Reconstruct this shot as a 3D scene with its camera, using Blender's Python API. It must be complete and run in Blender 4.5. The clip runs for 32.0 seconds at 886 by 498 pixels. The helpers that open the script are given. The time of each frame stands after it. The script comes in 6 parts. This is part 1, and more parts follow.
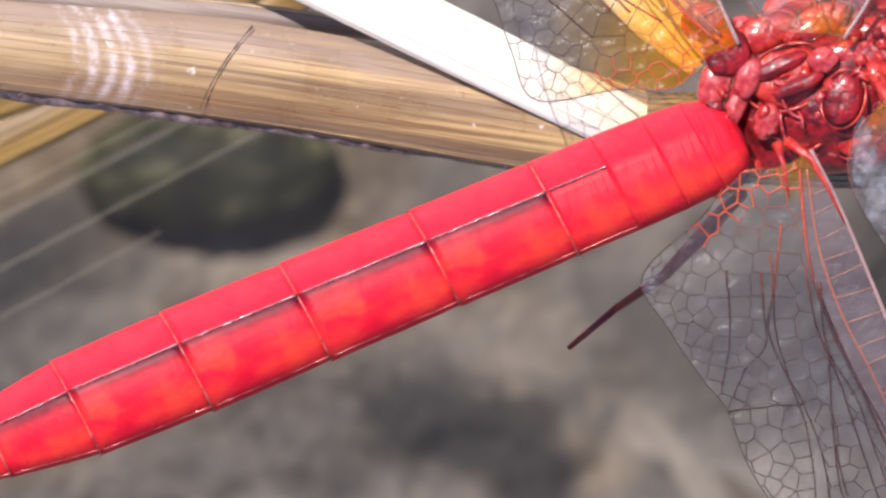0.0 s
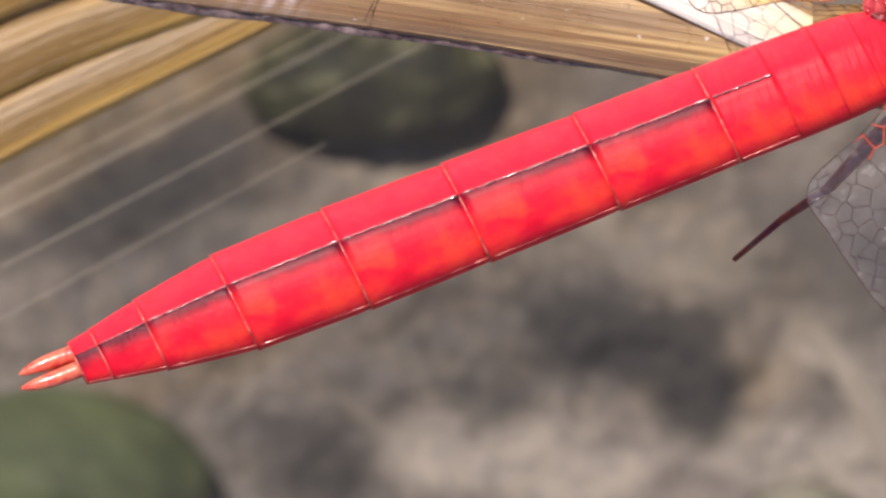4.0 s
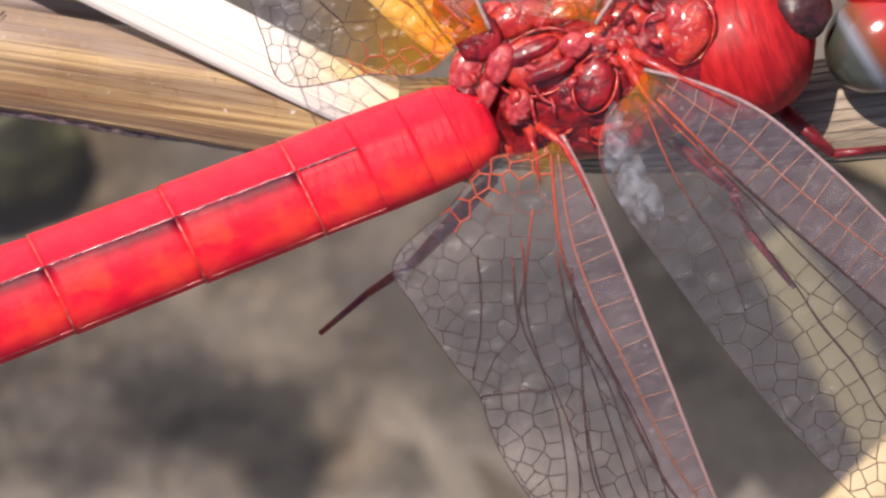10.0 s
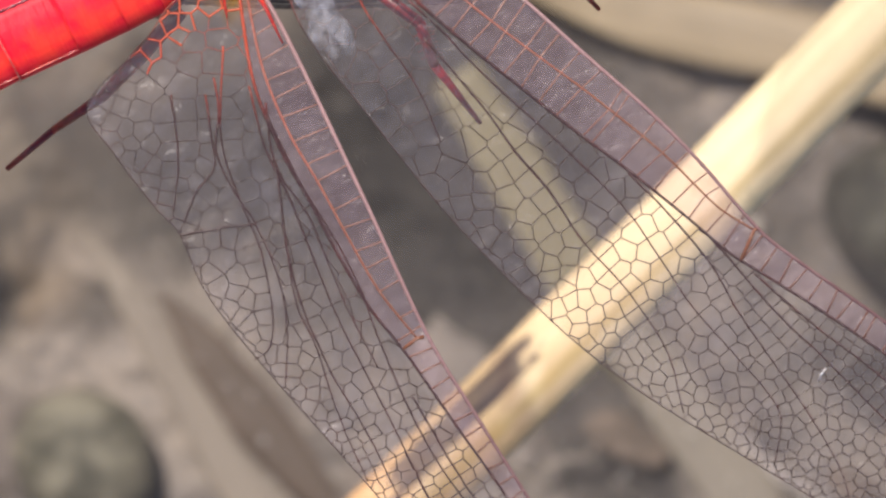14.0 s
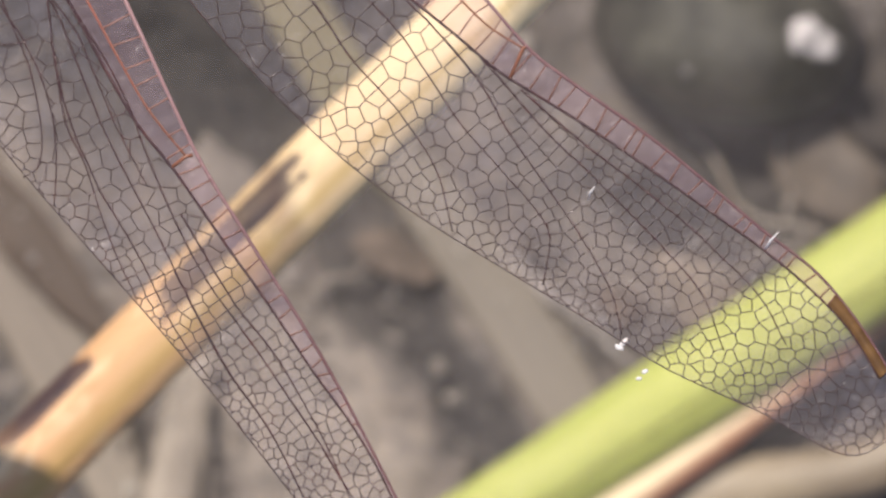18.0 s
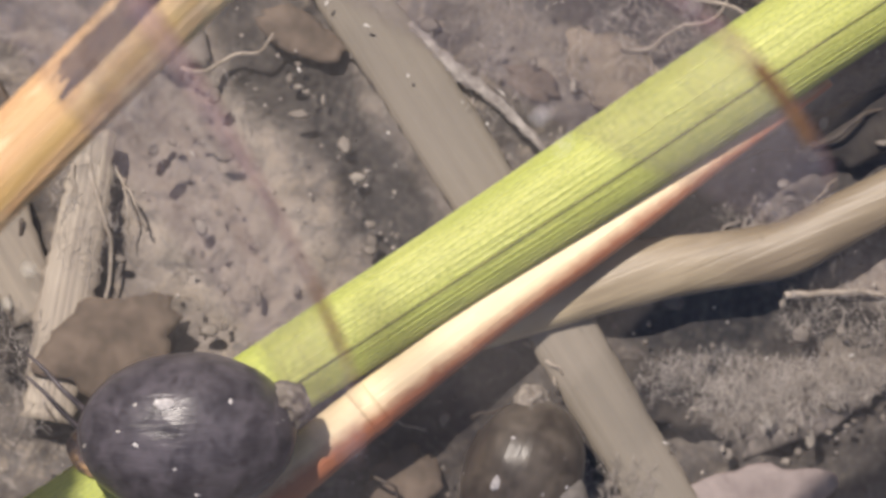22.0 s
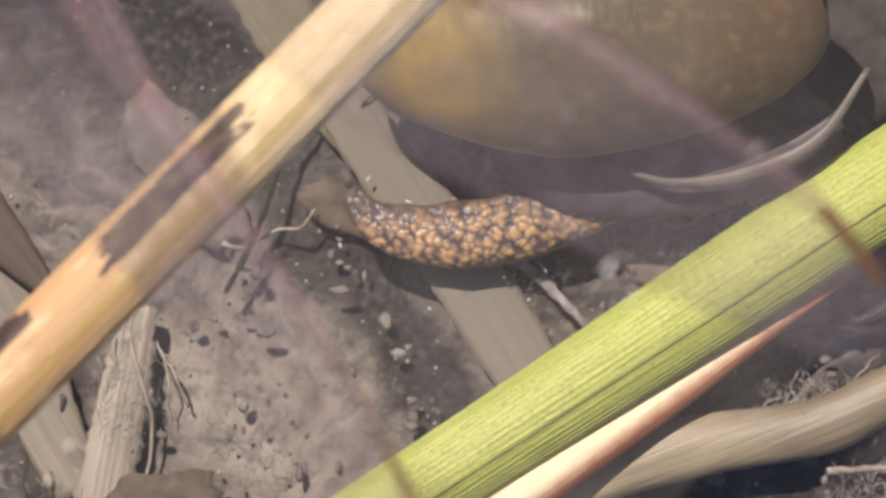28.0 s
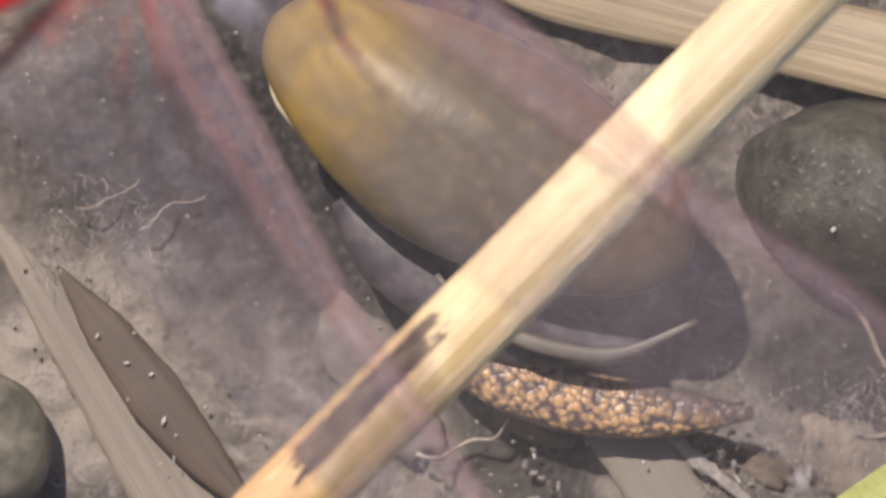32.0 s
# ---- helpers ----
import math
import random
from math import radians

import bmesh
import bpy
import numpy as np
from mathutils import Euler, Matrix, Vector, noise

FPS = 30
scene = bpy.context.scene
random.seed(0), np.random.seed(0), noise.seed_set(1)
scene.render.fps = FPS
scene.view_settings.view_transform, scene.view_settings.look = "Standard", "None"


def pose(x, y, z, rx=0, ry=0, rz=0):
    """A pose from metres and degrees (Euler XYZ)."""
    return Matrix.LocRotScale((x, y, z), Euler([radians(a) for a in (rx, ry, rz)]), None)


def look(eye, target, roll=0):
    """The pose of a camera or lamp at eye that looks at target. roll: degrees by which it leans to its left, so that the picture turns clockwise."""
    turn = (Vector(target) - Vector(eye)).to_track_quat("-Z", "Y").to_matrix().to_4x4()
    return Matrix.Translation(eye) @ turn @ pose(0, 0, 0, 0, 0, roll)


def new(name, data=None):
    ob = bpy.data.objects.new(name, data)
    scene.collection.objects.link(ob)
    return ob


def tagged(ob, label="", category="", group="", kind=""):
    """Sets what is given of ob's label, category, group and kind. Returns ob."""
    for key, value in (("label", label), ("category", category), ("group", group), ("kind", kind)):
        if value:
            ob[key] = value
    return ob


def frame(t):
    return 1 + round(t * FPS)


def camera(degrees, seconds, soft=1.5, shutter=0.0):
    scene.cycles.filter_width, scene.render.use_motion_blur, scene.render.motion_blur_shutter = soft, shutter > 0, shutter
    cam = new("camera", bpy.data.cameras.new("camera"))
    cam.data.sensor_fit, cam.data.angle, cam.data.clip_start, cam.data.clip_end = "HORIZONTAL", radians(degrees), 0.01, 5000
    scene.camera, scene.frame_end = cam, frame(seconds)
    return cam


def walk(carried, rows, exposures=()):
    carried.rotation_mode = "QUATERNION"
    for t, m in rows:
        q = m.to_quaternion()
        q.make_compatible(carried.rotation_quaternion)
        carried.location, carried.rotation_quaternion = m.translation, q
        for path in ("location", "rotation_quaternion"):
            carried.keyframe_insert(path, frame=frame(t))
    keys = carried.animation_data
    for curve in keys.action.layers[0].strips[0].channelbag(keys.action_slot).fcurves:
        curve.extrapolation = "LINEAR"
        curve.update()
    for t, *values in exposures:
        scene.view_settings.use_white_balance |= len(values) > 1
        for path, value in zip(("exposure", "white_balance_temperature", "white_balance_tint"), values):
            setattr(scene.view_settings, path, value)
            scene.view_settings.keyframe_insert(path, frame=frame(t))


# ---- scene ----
# ---- camera ----
# Plan units: 1 unit = 1/62720 m (about 16 microns), u to the right, v downwards,
# drawn as seen from the lens; layers nearer or farther are spread to match.
UNIT = 1.0 / 62720.0
DEG = 0.42
Z_BODY = 0.096                                       # height of the insect over the pond bed
H_EYE = Z_BODY + 784.0 / math.tan(radians(DEG / 2)) * UNIT
CU, CV = 1350.0, 1000.0


RACK = 0.085                                         # how far the camera slides down to bring the bed into focus


def at(u, v, z=0.0):
    """World point of plan place (u, v) at height z (m)."""
    k = spread(z, min(1.0, max(0.0, (u - 300) / 900.0))) * UNIT
    return Vector(((u - CU) * k, (CV - v) * k, z))


def spread(z, late=1.0):
    """How much wider a layer at height z is drawn than the insect's own."""
    eye = H_EYE - (RACK * 0.7 * late if z < 0.05 else 0.0)
    return (eye - z) / (H_EYE - Z_BODY)


def aim(ou, ov, down=0.0):
    """Pose of the long lens over the pond, turned to a plan place; down: how far it is racked towards the bed."""
    u, v = 784.0 - ou, 441.0 - ov
    z = Z_BODY if down < 0.02 else 0.012
    p, eye = at(u, v, z), H_EYE - down
    return pose(0, 0, eye, math.degrees(math.atan(p.y / (eye - z))), -math.degrees(math.atan(p.x / (eye - z))), 0)


def up(u, v, z):
    """The same for the insect and its perch; z counts from the perch's own level."""
    return at(u, v, z + Z_BODY - 0.020)


cam = camera(DEG, 32.0, soft=2.6)
# a wide-open tele lens, sharp at one distance; the camera slides from the insect's level towards the bed

cam.data.dof.use_dof = True
cam.data.dof.focus_distance = H_EYE - Z_BODY - 0.0005
cam.data.dof.aperture_fstop = 235.0

walk(cam, [
    (0, aim(844, 169)), (0.5, aim(876, 155)), (1, aim(909, 144)), (1.5, aim(963, 135)), (2, aim(998, 95)),
    (2.5, aim(1044, 58)), (3, aim(1122, 46)), (3.5, aim(1136, 11)), (5.5, aim(1139, 23)), (6, aim(1093, 25)),
    (6.5, aim(1044, 34)), (7, aim(958, 46)), (7.5, aim(899, 69)), (8, aim(844, 89)), (8.5, aim(765, 112)),
    (9, aim(641, 114)), (9.5, aim(528, 143)), (10, aim(404, 143)), (10.5, aim(303, 127)), (11, aim(251, 120)),
    (11.5, aim(219, 104)), (12, aim(144, 69)), (12.5, aim(69, 42)), (13, aim(0, 0)), (13.5, aim(-79, -58)),
    (14, aim(-150, -148)), (14.5, aim(-206, -198)), (15, aim(-238, -252)), (15.5, aim(-310, -295)),
    (17.5, aim(-491, -425)), (18, aim(-559, -470)), (18.5, aim(-619, -509)), (19, aim(-656, -568)),
    (19.5, aim(-680, -628)), (20, aim(-714, -697)), (20.5, aim(-740, -792)), (21, aim(-734, -828, RACK * 0.05)),
    (21.5, aim(-733, -867, RACK * 0.50)), (22, aim(-724, -862, RACK * 0.95)), (22.5, aim(-734, -879, RACK)), (23, aim(-733, -861, RACK)),
    (23.5, aim(-751, -845, RACK)), (24, aim(-770, -805, RACK)), (24.5, aim(-783, -776, RACK)), (26.5, aim(-737, -688, RACK)),
    (27, aim(-716, -623, RACK)), (27.5, aim(-680, -586, RACK)), (28, aim(-651, -553, RACK)), (28.5, aim(-626, -529, RACK)),
    (29, aim(-589, -504, RACK)), (29.5, aim(-541, -472, RACK)), (30, aim(-483, -412, RACK)), (30.5, aim(-431, -348, RACK)),
    (31, aim(-418, -306, RACK)), (31.5, aim(-365, -264, RACK)), (32, aim(-311, -184, RACK)),
], exposures=[(0, 0.51, 5950, 15), (3, 0.47, 6330, 15), (5.5, 0.42, 6380, 15), (7.5, 0.38, 6400, 15), (9, 0.36, 6400, 15), (10.3, 0.37, 6400, 15), (12, 0.52, 6380, 15), (20, 0.47, 6380, 15), (24.5, 0.46, 6520, 16), (27, 0.27, 6540, 16), (28, 0.36, 6520, 16), (29.5, 0.48, 6460, 16), (32, 0.48, 6420, 17)])

# ---- light ----
SUN_TO = Vector((0.30, -0.50, -0.98)).normalized()
sun_elev = math.asin(-SUN_TO.z)
world = bpy.data.worlds.new("sky")
scene.world = world
world.use_nodes = True
wn = world.node_tree
wn.nodes.clear()
w_out = wn.nodes.new("ShaderNodeOutputWorld")
w_bg = wn.nodes.new("ShaderNodeBackground")
w_sky = wn.nodes.new("ShaderNodeTexSky")
w_sky.sky_type = "NISHITA"
w_sky.sun_disc = False
w_sky.sun_elevation = sun_elev
w_sky.sun_rotation = math.atan2(-SUN_TO.x, -SUN_TO.y)
w_bg.inputs["Strength"].default_value = 0.09
wn.links.new(w_sky.outputs[0], w_bg.inputs[0])
wn.links.new(w_bg.outputs[0], w_out.inputs[0])
sun = new("sun", bpy.data.lights.new("sun", "SUN"))
sun.data.energy = 4.1
sun.data.angle = radians(0.55)
sun.data.color = (1.0, 0.91, 0.79)
sun.matrix_world = look((0, 0, 1), Vector((0, 0, 1)) + SUN_TO)


# ---- materials ----
class Mat:
    """A small builder of node materials."""

    def __init__(self, name, rough=0.5, spec=0.5, coat=0.0, sss=0.0):
        self.m = bpy.data.materials.new(name)
        self.m.use_nodes = True
        self.t = self.m.node_tree
        self.b = self.t.nodes["Principled BSDF"]
        self.out = self.t.nodes["Material Output"]
        self.b.inputs["Roughness"].default_value = rough
        self.b.inputs["Specular IOR Level"].default_value = spec
        self.b.inputs["Coat Weight"].default_value = coat
        self.b.inputs["Coat Roughness"].default_value = 0.12
        self.b.inputs["Subsurface Weight"].default_value = sss
        self.b.inputs["Subsurface Radius"].default_value = (1.0, 0.25, 0.15)
        self.b.inputs["Subsurface Scale"].default_value = 0.0006
        self.tc = self.t.nodes.new("ShaderNodeTexCoord")

    def node(self, kind, **k):
        n = self.t.nodes.new(kind)
        for a, v in k.items():
            n.inputs[a].default_value = v
        return n

    def link(self, a, b):
        self.t.links.new(a, b)

    def coords(self, scale=(1, 1, 1), rot=0.0, space="Object"):
        mp = self.t.nodes.new("ShaderNodeMapping")
        mp.inputs["Scale"].default_value = scale
        mp.inputs["Rotation"].default_value = (0, 0, rot)
        self.link(self.tc.outputs[space], mp.inputs[0])
        return mp.outputs[0]

    def noise(self, size, detail=5.0, rough=0.6, distort=0.0, co=None):
        """size: metres of one feature."""
        n = self.node("ShaderNodeTexNoise", Scale=1.0 / size, Detail=detail, Roughness=rough, Distortion=distort)
        self.link(co or self.tc.outputs["Object"], n.inputs["Vector"])
        return n.outputs["Fac"]

    def wave(self, size, co, distort=1.0, axis="Y"):
        n = self.node("ShaderNodeTexWave", Scale=0.314 / size, Distortion=distort, Detail=3.0)
        n.bands_direction = axis
        self.link(co, n.inputs["Vector"])
        return n.outputs["Fac"]

    def voronoi(self, size, co=None, feature="F1"):
        n = self.node("ShaderNodeTexVoronoi", Scale=1.0 / size)
        n.feature = feature
        self.link(co or self.tc.outputs["Object"], n.inputs["Vector"])
        return n.outputs["Distance"]

    def ramp(self, fac, *stops):
        r = self.t.nodes.new("ShaderNodeValToRGB")
        e = r.color_ramp.elements
        while len(e) < len(stops):
            e.new(0.5)
        for k, (p, c) in zip(e, stops):
            k.position = p
            k.color = (*c, 1.0) if len(c) == 3 else c
        self.link(fac, r.inputs[0])
        return r.outputs[0]

    def mix(self, fac, a, b, mode="MIX"):
        n = self.t.nodes.new("ShaderNodeMix")
        n.data_type = "RGBA"
        n.blend_type = mode
        for i, v in ((0, fac), (6, a), (7, b)):
            if isinstance(v, (int, float)):
                n.inputs[i].default_value = v
            elif isinstance(v, tuple):
                n.inputs[i].default_value = (*v, 1.0)
            else:
                self.link(v, n.inputs[i])
        return n.outputs[2]

    def math(self, op, a, b=0.0, clamp=False):
        n = self.t.nodes.new("ShaderNodeMath")
        n.operation = op
        n.use_clamp = clamp
        for i, v in ((0, a), (1, b)):
            if isinstance(v, (int, float)):
                n.inputs[i].default_value = v
            else:
                self.link(v, n.inputs[i])
        return n.outputs[0]

    def axis(self, i, co=None):
        n = self.t.nodes.new("ShaderNodeSeparateXYZ")
        self.link(co or self.tc.outputs["Object"], n.inputs[0])
        return n.outputs[i]

    def span(self, v, a, b, lo=0.0, hi=1.0):
        n = self.node("ShaderNodeMapRange", **{"From Min": a, "From Max": b, "To Min": lo, "To Max": hi})
        self.link(v, n.inputs["Value"])
        return n.outputs[0]

    def color(self, c):
        if isinstance(c, tuple):
            self.b.inputs["Base Color"].default_value = (*c, 1.0)
        else:
            self.link(c, self.b.inputs["Base Color"])
        return self

    def rough(self, v):
        self.link(v, self.b.inputs["Roughness"])
        return self

    def bump(self, h, dist, strength=1.0):
        n = self.node("ShaderNodeBump", Strength=strength, Distance=dist)
        self.link(h, n.inputs["Height"])
        self.link(n.outputs[0], self.b.inputs["Normal"])
        return n.outputs[0]

    def see_through(self, amount, normal=None):
        """Lets a share of the light pass straight on."""
        tr = self.t.nodes.new("ShaderNodeBsdfTransparent")
        mx = self.t.nodes.new("ShaderNodeMixShader")
        if isinstance(amount, (int, float)):
            mx.inputs[0].default_value = amount
        else:
            self.link(amount, mx.inputs[0])
        self.link(self.b.outputs[0], mx.inputs[1])
        self.link(tr.outputs[0], mx.inputs[2])
        self.link(mx.outputs[0], self.out.inputs[0])
        return tr


MM = 0.001


# soft-edged patches of tone on the bed: plan place, radii, slope (degrees), strength
DARK_PATCHES = ((620, 430, 300, 200, 10, 0.88), (690, 680, 100, 170, 0, 0.5), (1900, 820, 280, 120, -12, 0.75), (980, 400, 340, 360, 0, 0.92), (1750, 1600, 180, 110, 0, 0.7), (-740, 290, 280, 130, 18, 0.7), (2110, 1425, 230, 50, -3, 0.9), (2190, 1240, 190, 60, 30, 0.8), (760, 1310, 50, 180, 0, 0.9), (320, 480, 240, 130, -15, 0.45), (1500, 480, 130, 150, 0, 0.5), (-200, 120, 300, 70, -10, 0.3), (2100, 760, 200, 120, -10, 0.7), (-60, 590, 190, 95, -14, 1.0), (110, 690, 85, 105, 20, 1.0), (60, 575, 130, 70, 20, 0.9), (-575, 800, 120, 80, 10, 0.8), (880, 560, 150, 190, 30, 0.8), (330, 700, 80, 60, 30, 0.6),
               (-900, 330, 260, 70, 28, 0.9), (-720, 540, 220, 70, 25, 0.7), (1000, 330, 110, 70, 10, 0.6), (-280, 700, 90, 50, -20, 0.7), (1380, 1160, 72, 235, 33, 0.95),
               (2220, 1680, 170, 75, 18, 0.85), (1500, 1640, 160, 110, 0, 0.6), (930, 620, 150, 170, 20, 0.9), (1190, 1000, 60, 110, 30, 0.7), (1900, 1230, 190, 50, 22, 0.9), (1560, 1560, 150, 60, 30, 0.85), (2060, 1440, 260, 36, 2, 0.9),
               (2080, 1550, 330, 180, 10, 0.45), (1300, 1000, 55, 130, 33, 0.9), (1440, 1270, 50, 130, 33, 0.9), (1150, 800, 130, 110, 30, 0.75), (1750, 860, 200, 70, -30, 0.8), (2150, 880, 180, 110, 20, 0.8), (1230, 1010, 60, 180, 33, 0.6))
OLD_MUD = ((-350, 350, 1100, 700, 0, 0.42),)
OCHRE_STAINS = ((-484, 165, 350, 200, 4, 0.7), (-950, 250, 300, 80, 28, 0.5), (-800, 620, 260, 80, 25, 0.35), (60, 420, 240, 90, -20, 0.3), (160, 620, 170, 160, 20, 0.35))
PALE_STAINS = ((480, 720, 210, 300, 15, 0.65), (1380, 1010, 60, 90, 30, 0.3), (1840, 1590, 200, 40, 20, 0.7), (-260, 790, 250, 80, -8, 0.8), (-120, 850, 160, 60, 15, 0.7), (250, 560, 230, 80, -20, 0.35), (60, 420, 200, 80, -15, 0.35), (-330, 330, 260, 80, -10, 0.4),
               (-620, 330, 200, 60, 25, 0.3), (1070, 1190, 170, 250, 35, 0.8), (420, 860, 110, 180, 35, 0.5), (1640, 880, 110, 140, 20, 0.35), (2100, 1560, 230, 50, 18, 0.85), (1170, 1330, 150, 170, 30, 0.8), (1200, 1040, 150, 120, 20, 0.6), (200, 800, 200, 70, -20, 0.6))


def mat_silt():
    a = Mat("pond_silt", rough=0.85, spec=0.25)
    big = a.noise(9 * MM, 4, 0.5, 0.6)
    mid = a.noise(2.6 * MM, 6, 0.58, 1.0)
    wisp = a.noise(1.4 * MM, 6, 0.62, 2.2)
    fine = a.noise(0.24 * MM, 5, 0.65)
    c = a.ramp(big, (0.34, (0.072, 0.064, 0.060)), (0.50, (0.126, 0.108, 0.098)), (0.66, (0.200, 0.168, 0.150)))
    c = a.mix(a.math("MULTIPLY", a.ramp(mid, (0.34, (1, 1, 1)), (0.50, (0, 0, 0))), 0.75), c, (0.040, 0.036, 0.034))
    c = a.mix(a.math("MULTIPLY", a.ramp(wisp, (0.53, (0, 0, 0)), (0.68, (1, 1, 1))), 0.65), c, (0.30, 0.270, 0.248))
    warp = a.node("ShaderNodeTexNoise", Scale=1 / (2.6 * MM), Detail=5.0, Roughness=0.6)
    a.link(a.tc.outputs["Object"], warp.inputs["Vector"])
    shift = a.t.nodes.new("ShaderNodeVectorMath")
    shift.operation = "MULTIPLY_ADD"
    a.link(warp.outputs["Color"], shift.inputs[0])
    shift.inputs[1].default_value = (2.2 * MM, 2.2 * MM, 0)
    shift.inputs[2].default_value = (-1.1 * MM, -1.1 * MM, 0)
    add = a.t.nodes.new("ShaderNodeVectorMath")
    a.link(a.tc.outputs["Object"], add.inputs[0])
    a.link(shift.outputs[0], add.inputs[1])
    cloud = a.noise(1.0 * MM, 6, 0.62, 1.6)
    for group, tone in ((OLD_MUD, (0.050, 0.040, 0.031)), (OCHRE_STAINS, (0.20, 0.135, 0.066)), (PALE_STAINS, (0.30, 0.26, 0.225)), (DARK_PATCHES, (0.020, 0.0185, 0.0185))):
        if group is DARK_PATCHES:
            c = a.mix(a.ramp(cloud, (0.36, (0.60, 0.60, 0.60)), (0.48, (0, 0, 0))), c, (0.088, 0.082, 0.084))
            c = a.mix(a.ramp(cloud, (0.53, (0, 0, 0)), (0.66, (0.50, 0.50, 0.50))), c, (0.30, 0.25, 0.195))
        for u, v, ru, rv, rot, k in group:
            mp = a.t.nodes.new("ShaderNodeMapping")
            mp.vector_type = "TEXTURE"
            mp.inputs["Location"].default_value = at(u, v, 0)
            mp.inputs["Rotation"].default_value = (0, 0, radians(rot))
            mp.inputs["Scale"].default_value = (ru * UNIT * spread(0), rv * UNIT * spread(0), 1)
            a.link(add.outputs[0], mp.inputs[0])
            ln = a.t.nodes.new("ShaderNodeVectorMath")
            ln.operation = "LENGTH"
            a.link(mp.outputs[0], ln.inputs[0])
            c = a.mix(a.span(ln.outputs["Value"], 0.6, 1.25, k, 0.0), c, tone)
    c = a.mix(a.ramp(fine, (0.48, (0, 0, 0)), (0.8, (0.35, 0.35, 0.35))), c, (0.27, 0.235, 0.2))
    grain = a.noise(0.11 * MM, 4, 0.7)
    c = a.mix(a.ramp(grain, (0.30, (0.55, 0.55, 0.55)), (0.44, (0, 0, 0))), c, (0.035, 0.031, 0.029))
    a.color(c)
    h = a.math("ADD", a.math("MULTIPLY", mid, 1.0), a.math("ADD", a.math("MULTIPLY", fine, 0.14), a.math("MULTIPLY", grain, 0.05)))
    a.bump(h, 0.4 * MM, 0.5)
    return a.m


def mat_reed(name, pale, mid, dark, across=0.16, rough=0.45, spot=True, streak=0.5, sss=0.0):
    """Dry or green reed with fine fibres along its own x axis."""
    a = Mat(name, rough=rough, spec=0.45, sss=sss)
    co = a.coords((0.014, 1, 1))
    fibre = a.noise(across * MM, 4, 0.6, 0.0, co)
    fine = a.noise(across * 0.35 * MM, 3, 0.6, 0.0, co)
    patch = a.noise(3.2 * MM, 4, 0.6, 0.5, a.coords((0.35, 1, 1)))
    c = a.mix(a.ramp(patch, (0.36, (0, 0, 0)), (0.66, (1, 1, 1))), mid, pale)
    c = a.mix(a.math("MULTIPLY", a.ramp(fibre, (0.42, (1, 1, 1)), (0.58, (0, 0, 0))), streak), c, dark)
    c = a.mix(a.math("MULTIPLY", a.ramp(fine, (0.40, (1, 1, 1)), (0.6, (0, 0, 0))), streak * 0.5), c, dark)
    if spot:
        s = a.noise(0.35 * MM, 3, 0.5)
        c = a.mix(a.ramp(s, (0.70, (0, 0, 0)), (0.76, (0.7, 0.7, 0.7))), c, dark)
    a.color(c)
    a.bump(a.math("ADD", fibre, a.math("MULTIPLY", fine, 0.4)), 0.08 * MM, 0.7)
    return a


def mat_plain(name, lo, hi, size, rough=0.5, spec=0.5, coat=0.0, bump=0.03, detail=5.0):
    a = Mat(name, rough=rough, spec=spec, coat=coat)
    n = a.noise(size * MM, detail, 0.6, 0.3)
    a.color(a.ramp(n, (0.36, lo), (0.64, hi)))
    a.bump(n, bump * MM, 0.7)
    return a.m


# ---- mesh helpers ----
def part(name, bm, material, parent=None, label="", smooth=True, m=None):
    """Links a bmesh (or mesh) as one mesh object under a thing or part."""
    if isinstance(bm, bmesh.types.BMesh):
        me = bpy.data.meshes.new(name)
        bmesh.ops.recalc_face_normals(bm, faces=bm.faces)
        bm.to_mesh(me)
        bm.free()
    else:
        me = bm
    if material is not None and not me.materials:
        me.materials.append(material)
    if smooth:
        me.shade_smooth()
    ob = new(name, me)
    if parent is not None:
        ob.parent = parent
    if m is not None:
        ob.matrix_local = m
    if label:
        tagged(ob, label)
    return ob


def thing(name, label, category, m=None, group="", kind=""):
    ob = new(name)
    ob.empty_display_size = 0.001
    if m is not None:
        ob.matrix_world = m
    return tagged(ob, label, category, group, kind)


def catmull(pts, n):
    """n points along a smooth curve through pts, even in length."""
    p = [np.array(q, float) for q in pts]
    p = [2 * p[0] - p[1]] + p + [2 * p[-1] - p[-2]]
    out = []
    for i in range(1, len(p) - 2):
        for k in range(16):
            t = k / 16.0
            a, b, c, d = p[i - 1], p[i], p[i + 1], p[i + 2]
            out.append(0.5 * (2 * b + (c - a) * t + (2 * a - 5 * b + 4 * c - d) * t * t + (3 * b - a - 3 * c + d) * t ** 3))
    out.append(p[-2])
    out = np.array(out)
    s = np.concatenate([[0], np.cumsum(np.linalg.norm(np.diff(out, axis=0), axis=1))])
    q = np.linspace(0, s[-1], n)
    return np.stack([np.interp(q, s, out[:, j]) for j in range(out.shape[1])], 1)


